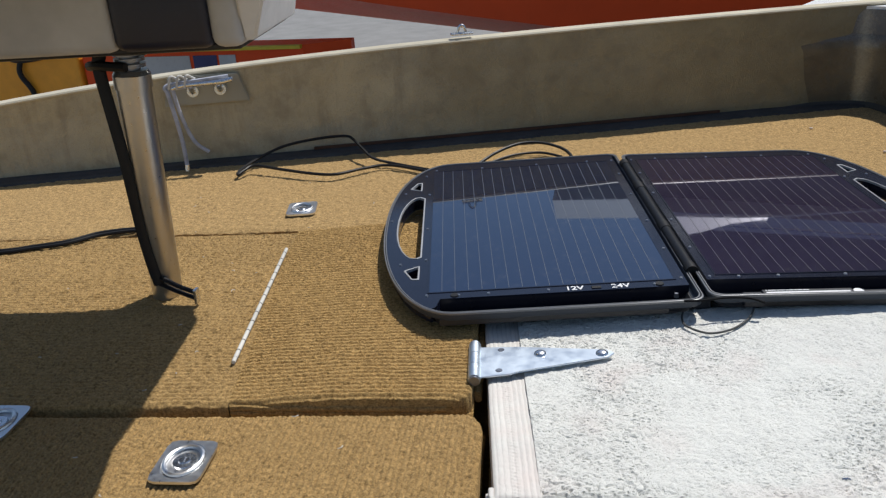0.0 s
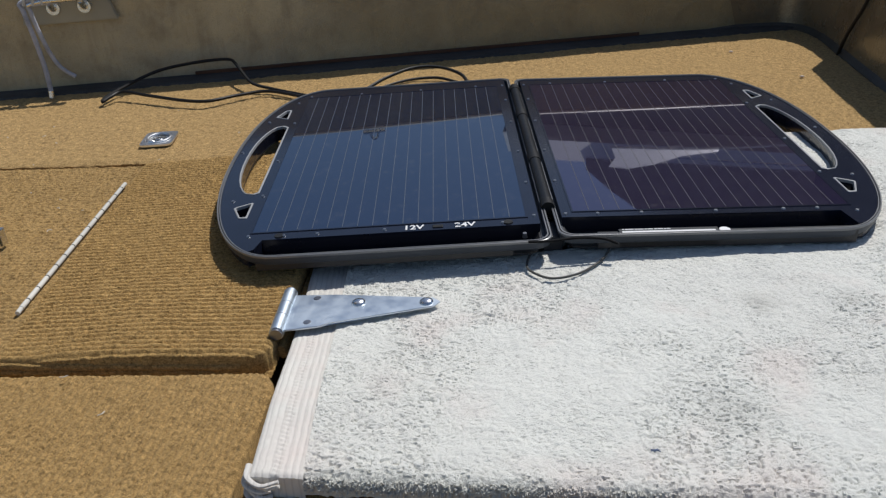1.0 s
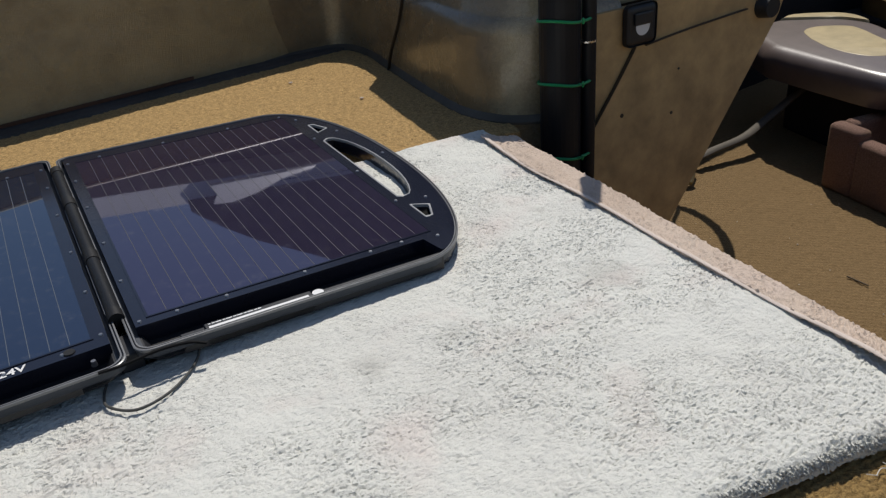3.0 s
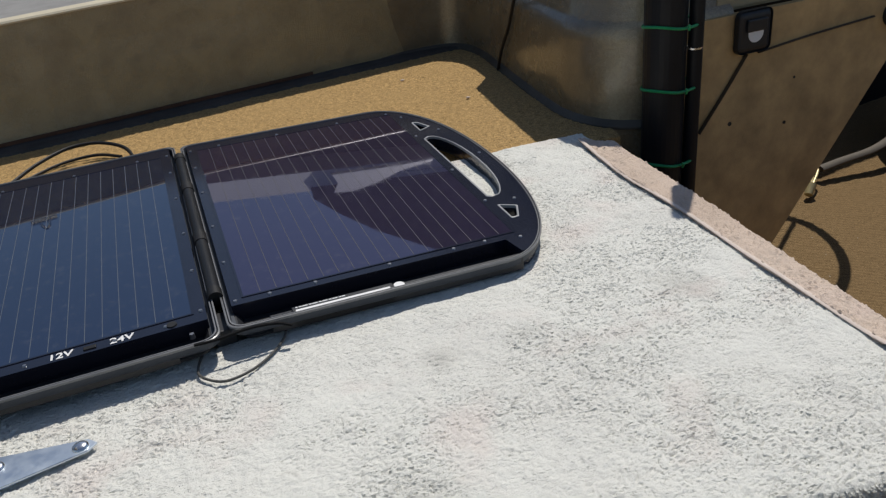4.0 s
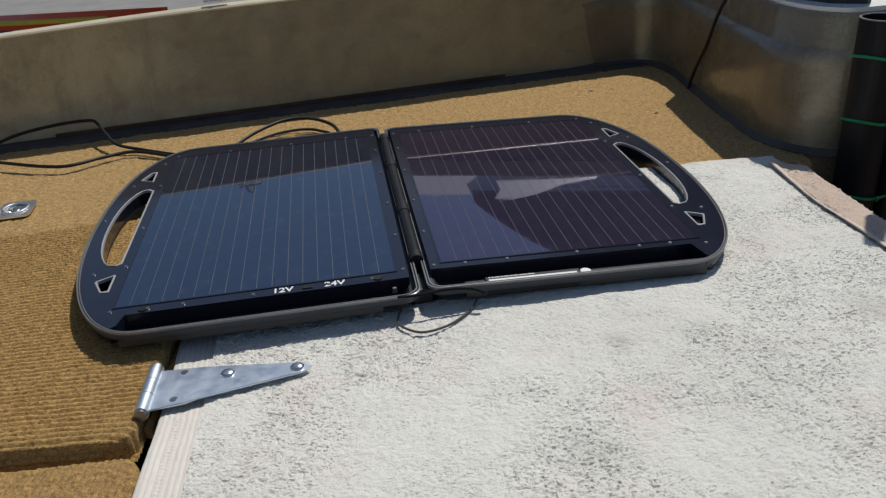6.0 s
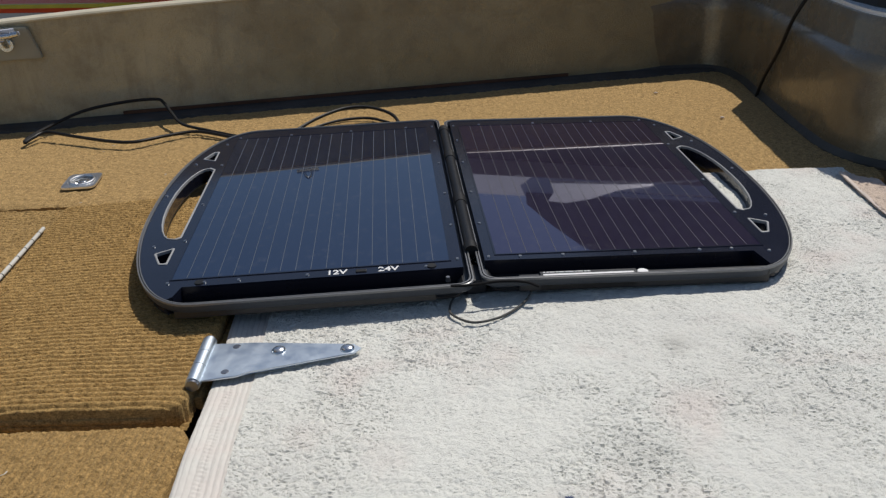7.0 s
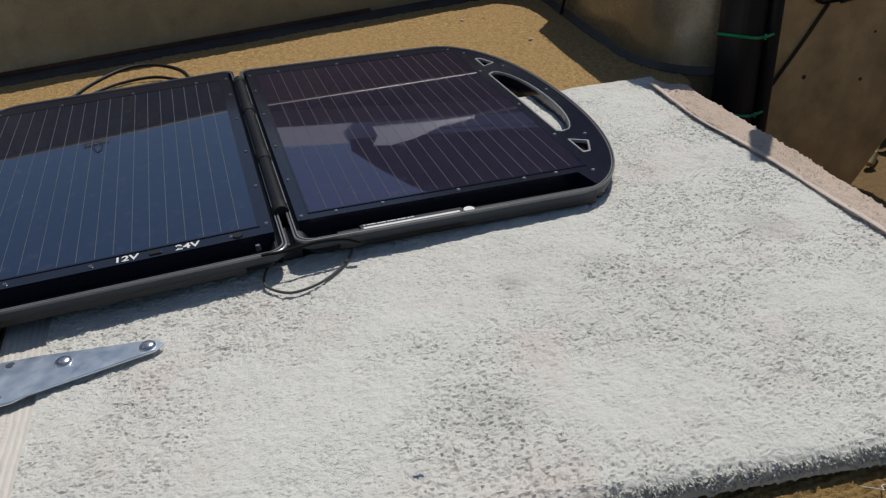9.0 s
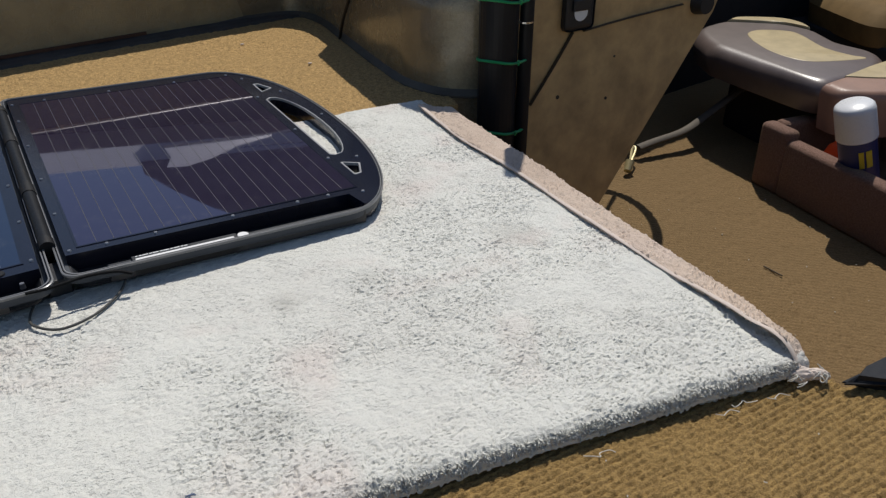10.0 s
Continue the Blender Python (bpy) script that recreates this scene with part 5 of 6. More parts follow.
cleat()
gy = gun(-0.78)
cable("mooring_rope", [(-0.66, gy + 0.012, 0.246), (-0.70, gy - 0.012, 0.244), (-0.76, gy - 0.035, 0.240), (-0.805, gy - 0.050, 0.236), (-0.818, gy - 0.056, 0.228), (-0.812, gy - 0.058, 0.218), (-0.806, gy - 0.060, 0.19), (-0.795, gy - 0.064, 0.13), (-0.786, gy - 0.070, 0.07), (-0.780, gy - 0.080, 0.010)], 0.0058, "blue-white rope hanging from the cleat to the deck", M_ROPE, "rope")
cable("mooring_rope", [(-0.65, gy + 0.016, 0.238), (-0.70, gy - 0.014, 0.233), (-0.76, gy - 0.037, 0.229), (-0.796, gy - 0.050, 0.225), (-0.796, gy - 0.052, 0.212), (-0.790, gy - 0.052, 0.17), (-0.776, gy - 0.050, 0.11), (-0.758, gy - 0.046, 0.07), (-0.728, gy - 0.040, 0.045)], 0.0052, "blue-white rope end hanging from the cleat", M_ROPE, "rope")
for k in range(3):
    cable("rope_whipping", [(-0.805 + 0.020 * k, gy - 0.060 + 0.007 * k, 0.226), (-0.798 + 0.020 * k, gy - 0.052 + 0.007 * k, 0.258), (-0.785 + 0.020 * k, gy - 0.032 + 0.007 * k, 0.246)], 0.0035, "white cord wound round the cleat rope", M_THREAD, "cord")
b = bmesh.new()
cyl(b, (-0.780, gy - 0.082, 0.002), (-0.779, gy - 0.080, 0.020), 0.0085, 0.0075, 12)
tagged(part("rope_ferrule", b, M_CHROME, None, smooth=True), "small shiny metal ferrule at the rope end", "ferrule")


def deck_eye(x):
    t = thing("deck_eye", pose(x, gun(x) + 0.025, 0.30, 0, 0, 19), "small chrome eye fitting on the gunwale cap", "fitting")
    bm = bmesh.new()
    box(bm, -0.032, 0.032, -0.012, 0.012, 0, 0.006, 0.002)
    part("base_plate", bm, M_CHROME, t)
    bm = bmesh.new()
    tube(bm, [(-0.012, 0, 0.004), (-0.008, 0, 0.020), (0.0, 0, 0.026), (0.008, 0, 0.020), (0.012, 0, 0.004)], 0.004, 8, 6)
    part("eye", bm, M_CHROME, t, smooth=True)


deck_eye(-0.05)

# ---- rod holders, fittings on the console ----
def rod_holder():
    t = thing("rod_holder_pipe", pose(1.376, 1.778, 0), "black plastic rod holder pipe tied with green cord to the console", "pipe")
    bm = bmesh.new()
    r0, r1, k = 0.041, 0.037, 28
    o = [(r0 * math.cos(2 * math.pi * i / k), r0 * math.sin(2 * math.pi * i / k)) for i in range(k)]
    i_ = [(x * r1 / r0, y * r1 / r0) for x, y in o]
    ring(bm, o, i_, FLOOR_Z, 0.290)
    part("pipe", bm, M_PIPE, t, smooth=False)
    bm = bmesh.new()
    ring(bm, [(x * 1.012, y * 1.012) for x, y in o], i_, 0.2895, 0.2915)
    part("pipe_edge", bm, M_RIM, t, "grey ring on the pipe edge")
    for z in (-0.056, 0.098, 0.221):
        bm = bmesh.new()
        tube(bm, [((0.043 + 0.032 * max(0, math.cos(a)) ** 3) * math.cos(a), 0.043 * math.sin(a), z + 0.004 * math.sin(2 * a)) for a in (2 * math.pi * j / 18 for j in range(19))], 0.003, 6, 3)
        part("tie", bm, M_GREEN, t, "green cord", smooth=True)
        bm = bmesh.new()
        tube(bm, [(0.026, -0.043, z + 0.004), (0.028, -0.045, z), (0.027, -0.043, z - 0.006)], 0.0026, 6, 4)
        part("tie_knot", bm, M_GREEN, t, "green cord knot", smooth=True)
    return t


rod_holder()
t = thing("rod", pose(1.431, 1.768, 0), "thin black rod tied upright beside the pipe", "rod")
b = bmesh.new()
cyl(b, (0, 0, FLOOR_Z), (0.004, 0, 0.42), 0.0155, 0.0145, 14)
part("shaft", b, M_PIPE, t, smooth=True)
# unseen upper end, thickened and raised to cast the blob on the towel
b = bmesh.new()
cyl(b, (0.003, 0, 0.40), (0.008, 0, 0.61), 0.010, 0.009, 10)
cyl(b, (0.008, 0, 0.60), (0.010, 0, 0.745), 0.019, 0.014, 12)
part("tip", b, M_PIPE, t, smooth=True)
b = bmesh.new()
cyl(b, (0.001, 0, 0.17), (0.001, 0, 0.1735), 0.0162, seg=14)
part("clip", b, M_CHROME, t)

ANG = radians(12)
ply = lambda d, z, off=0.0: Vector((1.577 + d * math.cos(ANG) + off * math.sin(ANG), 1.874 + d * math.sin(ANG) - off * math.cos(ANG), z))


def bracket():
    m = Matrix.Translation(ply(0.036, 0.156, 0.001)) @ Matrix.Rotation(ANG, 4, "Z")
    t = thing("wall_bracket", m, "black square bracket with a pale opening on the console side", "bracket")
    bm = bmesh.new()
    box(bm, -0.044, 0.044, -0.016, 0.0, -0.044, 0.046, 0.014, 4)
    part("plate", bm, M_TRAY, t)
    bm = bmesh.new()
    cyl(bm, (0, -0.0175, -0.002), (0, -0.0162, -0.002), 0.0195, seg=20)
    part("opening", bm, M_CAP, t, "pale round opening")
    bm = bmesh.new()
    box(bm, -0.026, 0.026, -0.022, -0.0165, 0.002, 0.028, 0.003)
    part("flap", bm, M_TRAY, t)


bracket()
b = bmesh.new()
cyl(b, ply(0.44, 0.125, 0.0), ply(0.44, 0.125, 0.03), 0.030, 0.024, 18)
tagged(part("horn_button", b, M_TRAY, None, smooth=True), "black round button on the console side panel", "button")
b = bmesh.new()
tube(b, [ply(0.06, 0.106, 0.004), ply(0.2, 0.118, 0.004), ply(0.38, 0.128, 0.004)], 0.0040, 6, 4, 0.5)
# cast shadow running down the panel, laid on as a dark tube
tube(b, [ply(0.028, 0.108, 0.004), ply(-0.02, 0.04, 0.004), ply(-0.085, -0.045, 0.004)], 0.0058, 6, 4, 0.4)
tagged(part("bracket_cord_and_shadow", b, M_CORD_SHADOW, None, smooth=True), "thin dark cord from the bracket, and a shadow line down the panel", "cord")
for i, (d, z, r) in enumerate(((0.0, -0.042, 0.005), (0.155, -0.072, 0.004), (0.17, 0.03, 0.003))):
    b = bmesh.new()
    cyl(b, ply(d, z, -0.001), ply(d, z, 0.0012), r, seg=10)
    tagged(part("bolt_hole", b, M_TRAY, None), "small dark bolt hole in the side panel", "hole")
cable("console_cord", [(1.188, 2.40, 0.0), (1.19, 2.36, 0.06), (1.20, 2.30, 0.14), (1.205, 2.26, 0.205), (1.215, 2.24, 0.25), (1.245, 2.22, 0.32)], 0.0045, "black cord hanging down the console face")

# ---- cockpit ----
def pad(bm, outline, z0, z1, r, seg=6):
    """A stuffed pad over a plan outline, its top edge rounded by r."""
    p = smooth_path([(x, y, 0) for x, y in outline + outline[:1]], 6)[:-1]
    c = sum(p, Vector()) / len(p)
    rows = [[bm.verts.new(((q - c) * 0.94 + c).to_tuple()[:2] + (z0,)) for q in p]]
    for k in range(seg + 1):
        a = math.pi / 2 * k / seg
        off, z = r * (1 - math.cos(a)), z1 - r * (1 - math.sin(a))
        rows.append([bm.verts.new((q - (q - c).normalized() * off).to_tuple()[:2] + (z,)) for q in p])
    for a, b in zip(rows, rows[1:]):
        for i in range(len(p)):
            bm.faces.new((a[i], a[(i + 1) % len(p)], b[(i + 1) % len(p)], b[i]))
    bm.faces.new(rows[0][::-1])
    bm.faces.new(rows[-1])
    return bm


def helm_seat():
    base = Vector((3.0, 2.6, FLOOR_Z))
    t = thing("helm_seat", Matrix.Translation(base), "brown and tan vinyl helm seat in the shaded cockpit", "seat")

    def piece(name, outline, z0, z1, r, mat, label=""):
        bm = pad(bmesh.new(), outline, z0, z1, r)
        bm.transform(Matrix.Translation(-base))
        return part(name, bm, mat, t, label, smooth=True)

    piece("cushion", [(2.690, 2.74), (2.745, 2.90), (2.800, 2.985), (2.885, 3.040), (3.03, 3.06), (3.22, 2.97), (3.25, 2.80), (3.21, 2.60), (3.22, 2.42), (3.06, 2.27), (2.88, 2.23), (2.760, 2.240), (2.718, 2.46)], -0.365, -0.248, 0.058, M_VINYL_BROWN)
    piece("inset", [(2.885, 2.738), (2.939, 2.835), (3.02, 2.861), (3.115, 2.807), (3.119, 2.732), (3.075, 2.562), (3.090, 2.449), (3.116, 2.402), (3.027, 2.404), (2.904, 2.435), (2.858, 2.497), (2.852, 2.609)], -0.262, -0.2465, 0.006, M_VINYL_TAN, "tan vinyl inset panel")
    piece("rear_roll", [(2.985, 3.02), (3.06, 3.045), (3.20, 2.985), (3.245, 2.90), (3.22, 2.80), (3.185, 2.88), (3.10, 2.95)], -0.30, -0.238, 0.015, M_VINYL_TAN, "tan rear roll")
    piece("front_roll", [(2.743, 2.222), (2.873, 2.265), (3.172, 2.365), (3.40, 2.36), (3.42, 2.10), (3.158, 2.03), (2.92, 2.06), (2.76, 2.13)], -0.40, -0.245, 0.035, M_VINYL_ROSE, "faded rose-brown front roll")
    piece("front_inset", [(2.865, 2.250), (3.146, 2.340), (3.36, 2.335), (3.36, 2.19), (3.16, 2.15), (2.98, 2.19)], -0.26, -0.2405, 0.006, M_VINYL_TAN, "tan front inset")
    # black box added where there is only deep shade under the seat
    bm = bmesh.new()
    box(bm, -0.12, 0.20, -0.24, 0.22, 0.0, 0.28, 0.01)
    part("pedestal", bm, M_DARK, t, "added black box for the deep shade under the seat")
    bm = bmesh.new()
    tube(bm, [Vector(p) - base for p in ((2.90, 2.70, -0.400), (2.843, 2.705, -0.430), (2.689, 2.691, -0.510), (2.569, 2.659, -0.545), (2.439, 2.650, -0.565), (2.353, 2.636, -0.575))], 0.019, 10, 6, 0.6)
    part("bracket_arm", bm, M_ARM, t, "grey-tan steel arm", smooth=True)
    return t


helm_seat()
b = bmesh.new()
tube(b, [(2.262, 2.540, -0.575), (2.305, 2.600, -0.562), (2.322, 2.612, -0.556), (2.312, 2.588, -0.562), (2.248, 2.520, -0.582)], 0.0046, 8, 5)
cyl(b, (2.258, 2.534, -0.574), (2.236, 2.512, -0.600), 0.017, 0.014, 12)
tagged(part("padlock", b, M_YELLOW_BRASS, None, smooth=True), "small brass padlock hanging by the side panel", "padlock")

# added lining: near-black for the deep shade, thick enough to shade the floor
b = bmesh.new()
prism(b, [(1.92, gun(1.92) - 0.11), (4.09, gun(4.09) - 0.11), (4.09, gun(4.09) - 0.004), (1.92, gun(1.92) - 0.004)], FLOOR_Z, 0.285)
structure(part("wall_compartment", b, M_DARK, None), "added near-black lining along the hull side, for deep shade", "lining")
# unseen block, added to carry the wheel and close the console
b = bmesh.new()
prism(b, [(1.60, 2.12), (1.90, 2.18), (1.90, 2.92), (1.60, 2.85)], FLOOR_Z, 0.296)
structure(part("wall_dash", b, M_DARK, None), "added unseen dark block below the helm, carrying the wheel", "console")


# added wall whose near-black colour stands in for shade
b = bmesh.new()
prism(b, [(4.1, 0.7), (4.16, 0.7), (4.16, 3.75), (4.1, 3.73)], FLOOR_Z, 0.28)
structure(part("wall_aft", b, M_DARK, None), "added near-black aft wall in place of the cockpit's shade", "bulkhead")
b = bmesh.new()
cushion(b, -0.26, 0.34, -0.30, 0.30, -0.16, 0.0, 0.07, 0.01, 16)
b.transform(pose(3.93, 3.08, -0.225, 0, 0, -12))
tagged(part("stern_cushion", b, M_VINYL_OCHRE, None, smooth=True), "ochre brown vinyl cushion on a locker behind the helm seat", "cushion")
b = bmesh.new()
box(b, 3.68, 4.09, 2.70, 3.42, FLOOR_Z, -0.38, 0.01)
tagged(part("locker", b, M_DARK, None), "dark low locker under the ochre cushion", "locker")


def steering_wheel():
    """Out of sight above; its rim shades the floor."""
    t = thing("steering_wheel", pose(2.204, 2.665, 0.25, 0, 53, 0), "black steering wheel on the aft side of the console", "steering wheel")
    bm = bmesh.new()
    tube(bm, [(0.24 * math.cos(a), 0.24 * math.sin(a), 0) for a in (2 * math.pi * k / 24 for k in range(25))], 0.016, 10, 3)
    part("rim", bm, M_CABLE, t, smooth=True)
    for a in (0.5, 2.6, 4.7):
        bm = bmesh.new()
        cyl(bm, (0.02 * math.cos(a), 0.02 * math.sin(a), -0.02), (0.235 * math.cos(a), 0.235 * math.sin(a), 0), 0.008, seg=8)
        part("spoke", bm, M_STEEL, t, smooth=True)
    bm = bmesh.new()
    cyl(bm, (0, 0, -0.40), (0, 0, 0.0), 0.03, seg=16)
    part("hub", bm, M_CABLE, t, smooth=True)


steering_wheel()


def storage_box():
    t = thing("carpeted_box", pose(2.618, 2.322, FLOOR_Z, 0, 0, -88), "maroon carpeted open storage box on the cockpit floor", "box")
    for x0, x1, y0, y1, h in ((0, 0.13, 0, 0.06, 0.228), (0.12, 0.98, 0, 0.06, 0.200), (0, 0.06, 0.06, 0.55, 0.228), (0.92, 0.98, 0.06, 0.55, 0.228), (0, 0.98, 0.55, 0.61, 0.228)):
        bm = bmesh.new()
        box(bm, x0, x1, y0, y1, 0, h, 0.017, 3)
        part("side_board", bm, M_MAROON, t, smooth=True)
    bm = bmesh.new()
    box(bm, 0.06, 0.92, 0.06, 0.55, 0.0, 0.02)
    part("bottom_board", bm, M_MAROON, t)


storage_box()
b = bmesh.new()
cushion(b, -0.04, 0.04, -0.035, 0.035, 0, 0.185, 0.03, 0.01, 8)
b.transform(Matrix.Translation((2.76, 2.10, FLOOR_Z + 0.02)))
tagged(part("red_pouch", b, M_RED, None, smooth=True), "small bright red pouch inside the carpeted box", "pouch")


def jug():
    t = thing("jug", Matrix.Translation((2.755, 1.958, FLOOR_Z + 0.055)) @ Euler((radians(-6), radians(-17), 0)).to_matrix().to_4x4(), "blue jug with a large translucent white cap in the box", "jug")
    for name, prof, mat, lab in (("body", ((0.0, 0.0), (0.052, 0.0), (0.056, 0.006), (0.056, 0.25), (0.0, 0.25)), M_BLUE, ""), ("cap", ((0.0, 0.245), (0.060, 0.245), (0.059, 0.335), (0.056, 0.348), (0.048, 0.355), (0.0, 0.357)), M_CAP, "translucent white cap")):
        bm = bmesh.new()
        rows = [[bm.verts.new((r * math.cos(a), r * math.sin(a), z)) for a in (2 * math.pi * k / 32 for k in range(32))] for r, z in prof[1:-1]]
        for a, c in zip(rows, rows[1:]):
            for k in range(32):
                bm.faces.new((a[k], a[(k + 1) % 32], c[(k + 1) % 32], c[k]))
        bm.faces.new(rows[0][::-1])
        bm.faces.new(rows[-1])
        part(name, bm, mat, t, lab, smooth=True)
    for a, w in ((-2.15, 0.007), (-1.75, 0.009)):
        bm = bmesh.new()
        box(bm, -w, w, -0.058, -0.0555, 0.16, 0.215)
        bm.transform(Matrix.Rotation(a + math.pi / 2, 4, "Z"))
        part("label_mark", bm, M_YELLOW, t, "yellow label mark")


jug()
b = bmesh.new()
cyl(b, (2.262, 1.814, FLOOR_Z + 0.007), (2.275, 1.752, FLOOR_Z + 0.007), 0.0024, seg=8)
tagged(part("twig", b, M_WOOD, None, smooth=True), "short dark twig on the cockpit carpet", "twig")
rnd = random.Random(8)
b = bmesh.new()
for k in range(26):
    x, y = rnd.uniform(1.95, 2.6), rnd.uniform(1.5, 2.3)
    bmesh.ops.create_icosphere(b, subdivisions=1, radius=rnd.uniform(0.0012, 0.0026), matrix=Matrix.Translation((x, y, FLOOR_Z + 0.005)))
tagged(part("crumbs", b, M_THREAD, None), "pale crumbs and lint scattered on the cockpit carpet", "crumbs", kind="stuff")
b = bmesh.new()
prism(b, [(1.345, 0.765), (1.40, 0.742), (1.48, 0.712), (1.62, 0.67), (1.64, 0.755), (1.52, 0.785), (1.45, 0.782), (1.39, 0.772)], 0.0, 0.016)
bmesh.ops.bevel(b, geom=list(b.edges), offset=0.007, segments=2, affect="EDGES")
tagged(part("black_vinyl_flap", b, M_PIPE, None, smooth=True), "black stitched vinyl flap lying on the side deck", "flap")

rnd = random.Random(21)
b = bmesh.new()
for k in range(46):
    x, y = rnd.uniform(-0.75, 0.16), rnd.uniform(0.62, 1.95)
    w, n = rnd.uniform(0, 6.3), rnd.uniform(0.002, 0.006)
    tube(b, [(x, y, 0.0065), (x + n * math.cos(w), y + n * math.sin(w), 0.0075), (x + 1.7 * n * math.cos(w + 0.6), y + 1.7 * n * math.sin(w + 0.6), 0.0065)], 0.0006, 5, 3)
tagged(part("deck_lint", b, M_THREAD, None), "pale lint and short threads scattered on the deck carpet", "lint", kind="stuff")
b = bmesh.new()
for k in range(9):
    x, y = rnd.uniform(0.9, 1.36), rnd.uniform(0.60, 0.76)
    w, n = rnd.uniform(0, 6.3), rnd.uniform(0.0006, 0.0018)
    tube(b, [(x, y, -0.0008), (x + n * math.cos(w), y + n * math.sin(w), -0.0002), (x + 1.7 * n * math.cos(w + 0.8), y + 1.7 * n * math.sin(w + 0.8), -0.0008)], 0.0006, 5, 3)
tagged(part("side_deck_lint", b, M_THREAD, None), "pale lint on the side deck carpet", "lint", kind="stuff")
b = bmesh.new()
for x, y in ((1.06, 2.19), (0.93, 2.42)):
    bmesh.ops.create_icosphere(b, subdivisions=2, radius=0.0035, matrix=Matrix.Translation((x, y, 0.0045)) @ Matrix.Diagonal((1.6, 1, 0.6, 1)))
tagged(part("dry_leaf_bits", b, M_HEM, None, smooth=True), "pale dry bits on the far deck carpet", "debris", kind="stuff")

# ---- the lot outside, what stands beyond the gunwale ----
b = bmesh.new()
box(b, -400, 400, -400, 400, -1.15, -1.10)
structure(part("ground", b, M_GROUND, None), "pale concrete of the boat lot", "ground")


def steel_beam():
    t = thing("steel_beam", pose(-1.96, 6.0, -0.27, 0, 0, 0), "orange-red steel beam with a faded label, beyond the boat", "beam")
    bm = bmesh.new()
    prism(bm, [(-1.9, -0.06), (0.0, -0.06), (0.32, 0.16), (0.32, 0.24), (-1.9, 0.24)], -0.42, 0.0)
    part("red_section", bm, M_RED, t, "red painted section")
    bm = bmesh.new()
    box(bm, -4.2, -1.92, -0.10, 0.24, -0.42, -0.02, 0.02)
    part("orange_section", bm, M_ORANGE, t, "orange painted section")
    # sunlight along the top edge, put on as a yellow strip
    bm = bmesh.new()
    box(bm, -4.2, 0.0, -0.115, -0.062, -0.022, 0.006, 0.004)
    part("sunlit_edge", bm, M_YELLOW, t, "yellow strip for the sunlit top edge")
    for x0, x1, mat in ((-1.55, -0.95, M_GELWHITE), (-0.92, -0.72, M_BLUE), (-0.70, -0.56, M_VINYL_GREY)):
        bm = bmesh.new()
        box(bm, x0, x1, -0.066, -0.0615, -0.23, -0.06)
        part("label_bar", bm, mat, t)
    for x in (-3.9, -1.0, 0.2):
        bm = bmesh.new()
        box(bm, x - 0.06, x + 0.06, 0.0, 0.2, -0.83, -0.42, 0.01)
        part("leg", bm, M_STEEL, t)
    bm = bmesh.new()
    tube(bm, [(-2.4, -0.12, 0.0), (-2.45, -0.14, -0.15), (-2.38, -0.13, -0.30), (-2.36, -0.13, -0.45)], 0.022, 8, 6)
    tube(bm, [(-2.6, -0.12, 0.02), (-2.45, -0.16, -0.05), (-2.2, -0.14, -0.03), (-2.05, -0.12, 0.03)], 0.018, 8, 6)
    part("hanging_cord", bm, M_CABLE, t, smooth=True)


steel_beam()


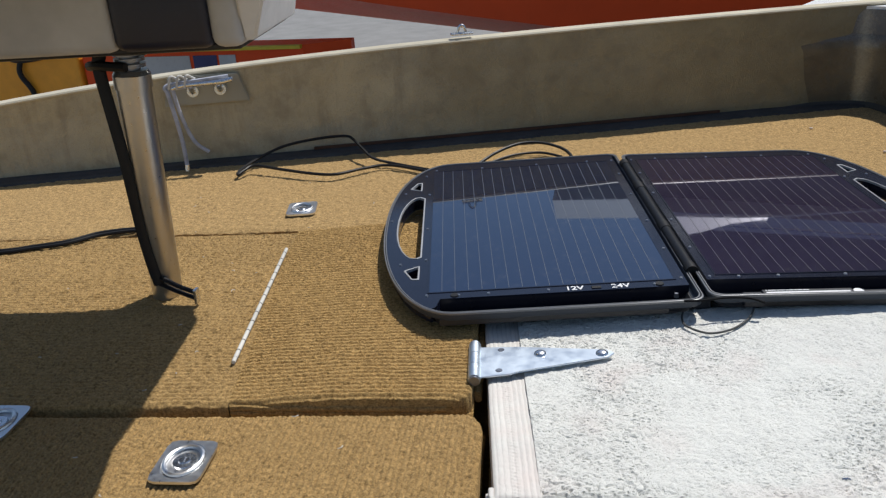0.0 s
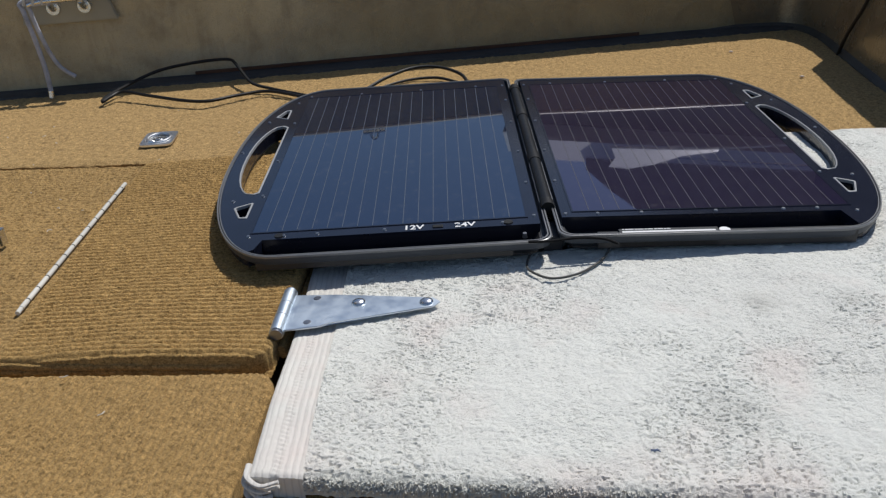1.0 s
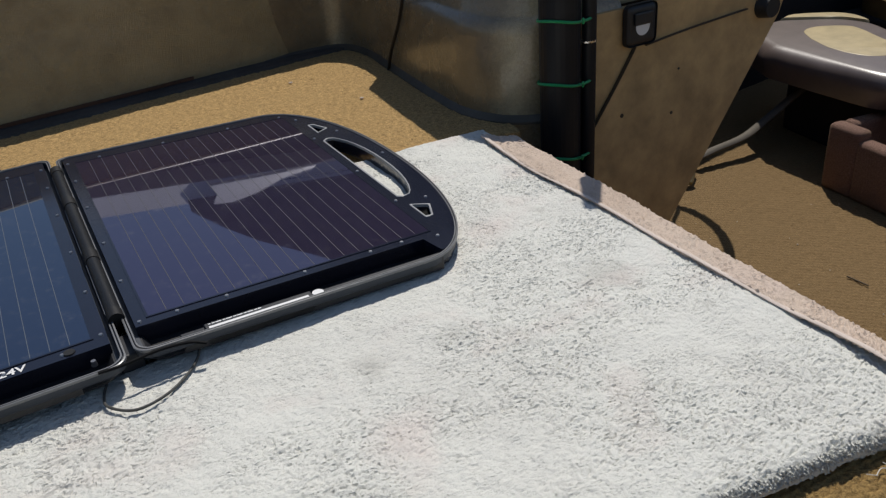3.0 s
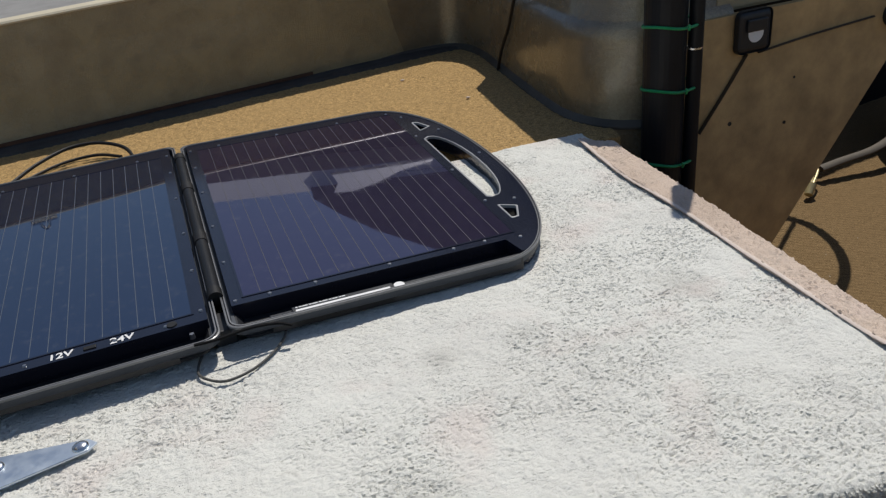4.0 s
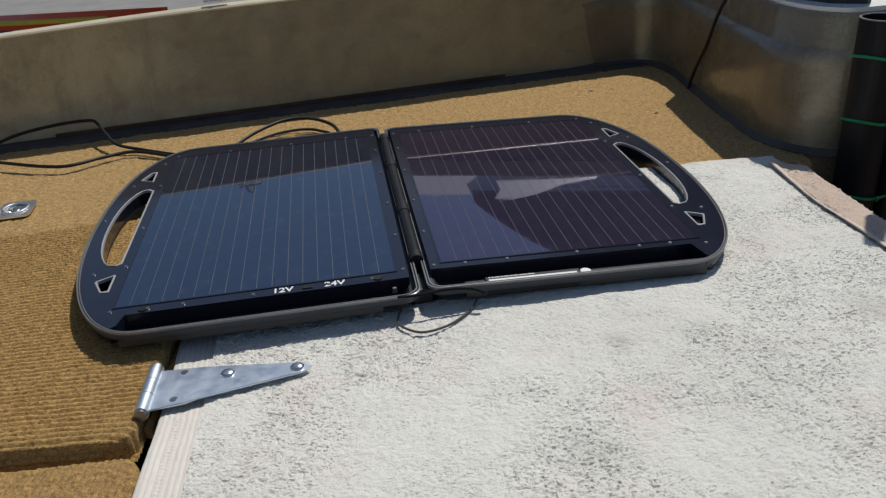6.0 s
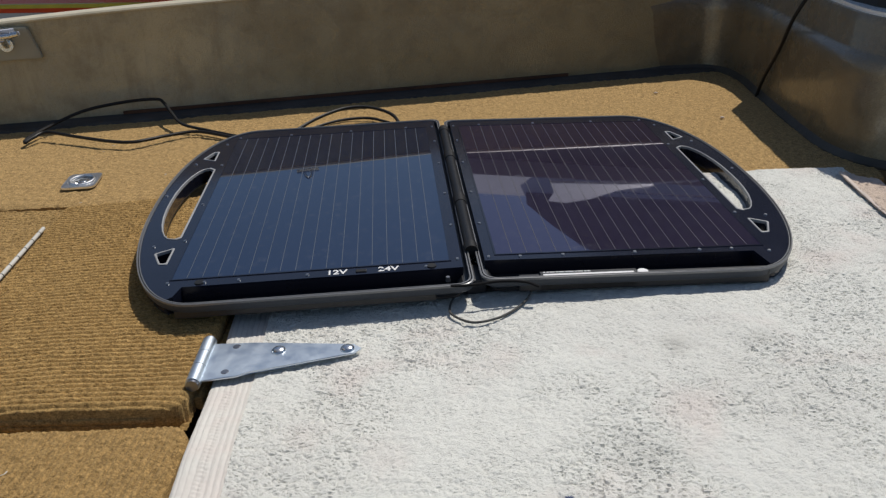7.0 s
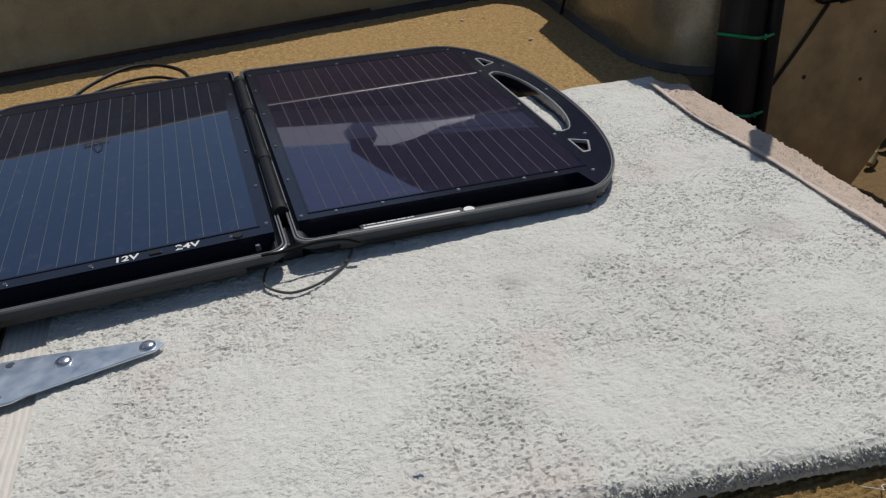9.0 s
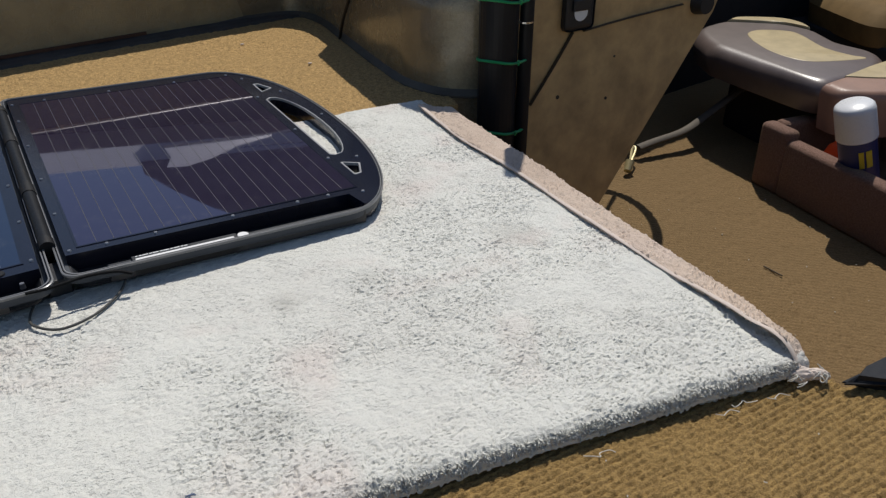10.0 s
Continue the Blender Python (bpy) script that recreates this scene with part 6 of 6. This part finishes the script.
def red_boat():
    """A neighbouring boat: red flared hull; unseen pale topsides, dark canvas cover and rail, set for the glass
    reflections.
    """
    t = thing("red_boat", pose(0, 6.0, 0), "red boat with pale topsides under a dark canvas cover, parked alongside", "boat")
    keel = lambda x: -0.23 - 0.14 * x if x < 0.4 else -0.286 - 0.04 * (x - 0.4)
    bm = bmesh.new()
    rows = []
    for i in range(33):
        x = -3.2 + 0.3 * i
        w = 1.15 * (1 - math.exp(-(x + 3.25) / 1.1))
        k = keel(x)
        rows.append([bm.verts.new((x, 1.15 - w * a, z)) for a, z in ((0.93, k), (0.985, 0.42), (-0.985, 0.42), (-0.93, k), (0.0, k - 0.25))])
    for a, c in zip(rows, rows[1:]):
        for k in range(5):
            bm.faces.new((a[k], a[(k + 1) % 5], c[(k + 1) % 5], c[k]))
    bm.faces.new(rows[0])
    bm.faces.new(rows[-1][::-1])
    part("hull", bm, M_RED, t, "red gelcoat hull bottom", smooth=False)
    bm = bmesh.new()
    rows = []
    for i in range(33):
        x = -3.2 + 0.3 * i
        w = 1.15 * (1 - math.exp(-(x + 3.25) / 1.1))
        rows.append([bm.verts.new((x, 1.15 - w * a, z)) for a, z in ((0.985, 0.42), (1.0, 1.0), (1.02, 1.5), (-1.02, 1.5), (-0.985, 0.42))])
    for a, c in zip(rows, rows[1:]):
        for k in range(5):
            bm.faces.new((a[k], a[(k + 1) % 5], c[(k + 1) % 5], c[k]))
    bm.faces.new(rows[0])
    bm.faces.new(rows[-1][::-1])
    part("upper_hull", bm, M_HULL_DARK, t, "unseen grey upper hull, toned for its reflection", smooth=False)
    bm = bmesh.new()
    for x0, x1 in ((-0.1, 6.2),):
        side = [(-0.32, 1.502), (-0.03, 1.76), (2.2, 1.76), (2.2, 1.502)]
        a = [bm.verts.new((x0, y, z)) for y, z in side]
        c = [bm.verts.new((x1, y, z)) for y, z in side]
        bm.faces.new(a)
        bm.faces.new(c[::-1])
        for i in range(4):
            bm.faces.new((a[i], c[i], c[(i + 1) % 4], a[(i + 1) % 4]))
    part("topsides", bm, M_BRIGHT, t, "pale topsides, unseen but in the glass, sloped to catch sun")
    bm = bmesh.new()
    outline = [(0.60, 1.62), (0.62, 1.80), (0.82, 1.96), (1.06, 2.12), (1.30, 2.24), (1.7, 2.45), (2.3, 2.60), (6.1, 2.60), (6.1, 1.62)]
    a = [bm.verts.new((x, -0.09, z)) for x, z in outline]
    c = [bm.verts.new((x, 2.1, z)) for x, z in outline]
    bm.faces.new(a)
    bm.faces.new(c[::-1])
    for i in range(len(outline)):
        j = (i + 1) % len(outline)
        bm.faces.new((a[i], c[i], c[j], a[j]))
    part("canvas_cover", bm, M_CANVAS, t, "dark canvas cover")
    # unseen tilted white panel, added for the bright patch in the glass
    bm = bmesh.new()
    outline = [(0.76, 0.0), (1.42, -0.10), (1.42, -0.03), (1.22, 0.10), (1.06, 0.33), (0.90, 0.46), (0.77, 0.44), (0.80, 0.22)]
    a = [bm.verts.new((x, -0.75 + 0.788 * d, 1.375 + 0.616 * d)) for x, d in outline]
    c = [bm.verts.new((x, -0.75 + 0.788 * d, 1.369 + 0.616 * d)) for x, d in outline]
    bm.faces.new(a)
    bm.faces.new(c[::-1])
    for i in range(len(outline)):
        j = (i + 1) % len(outline)
        bm.faces.new((a[i], c[i], c[j], a[j]))
    tube(bm, [(0.76, -0.76, 1.372), (1.42, -0.84, 1.310), (2.6, -0.06, 1.45)], 0.008, 8, 4)
    part("reflected_panel", bm, M_BRIGHT, t, "unseen white panel added for the bright patch in the glass", smooth=False)
    for z in (1.62,):
        bm = bmesh.new()
        tube(bm, [(0.7, -0.16, z), (2.0, -0.16, z + 0.02), (5.0, -0.16, z + 0.02)], 0.014, 8, 6)
        part("rail", bm, M_CHROME, t, "bright rail", smooth=True)
    for x in (0.8, 3.6):
        bm = bmesh.new()
        box(bm, x, x + 0.25, 0.6, 1.7, -1.10, -0.40)
        part("stand", bm, M_STEEL, t)


red_boat()
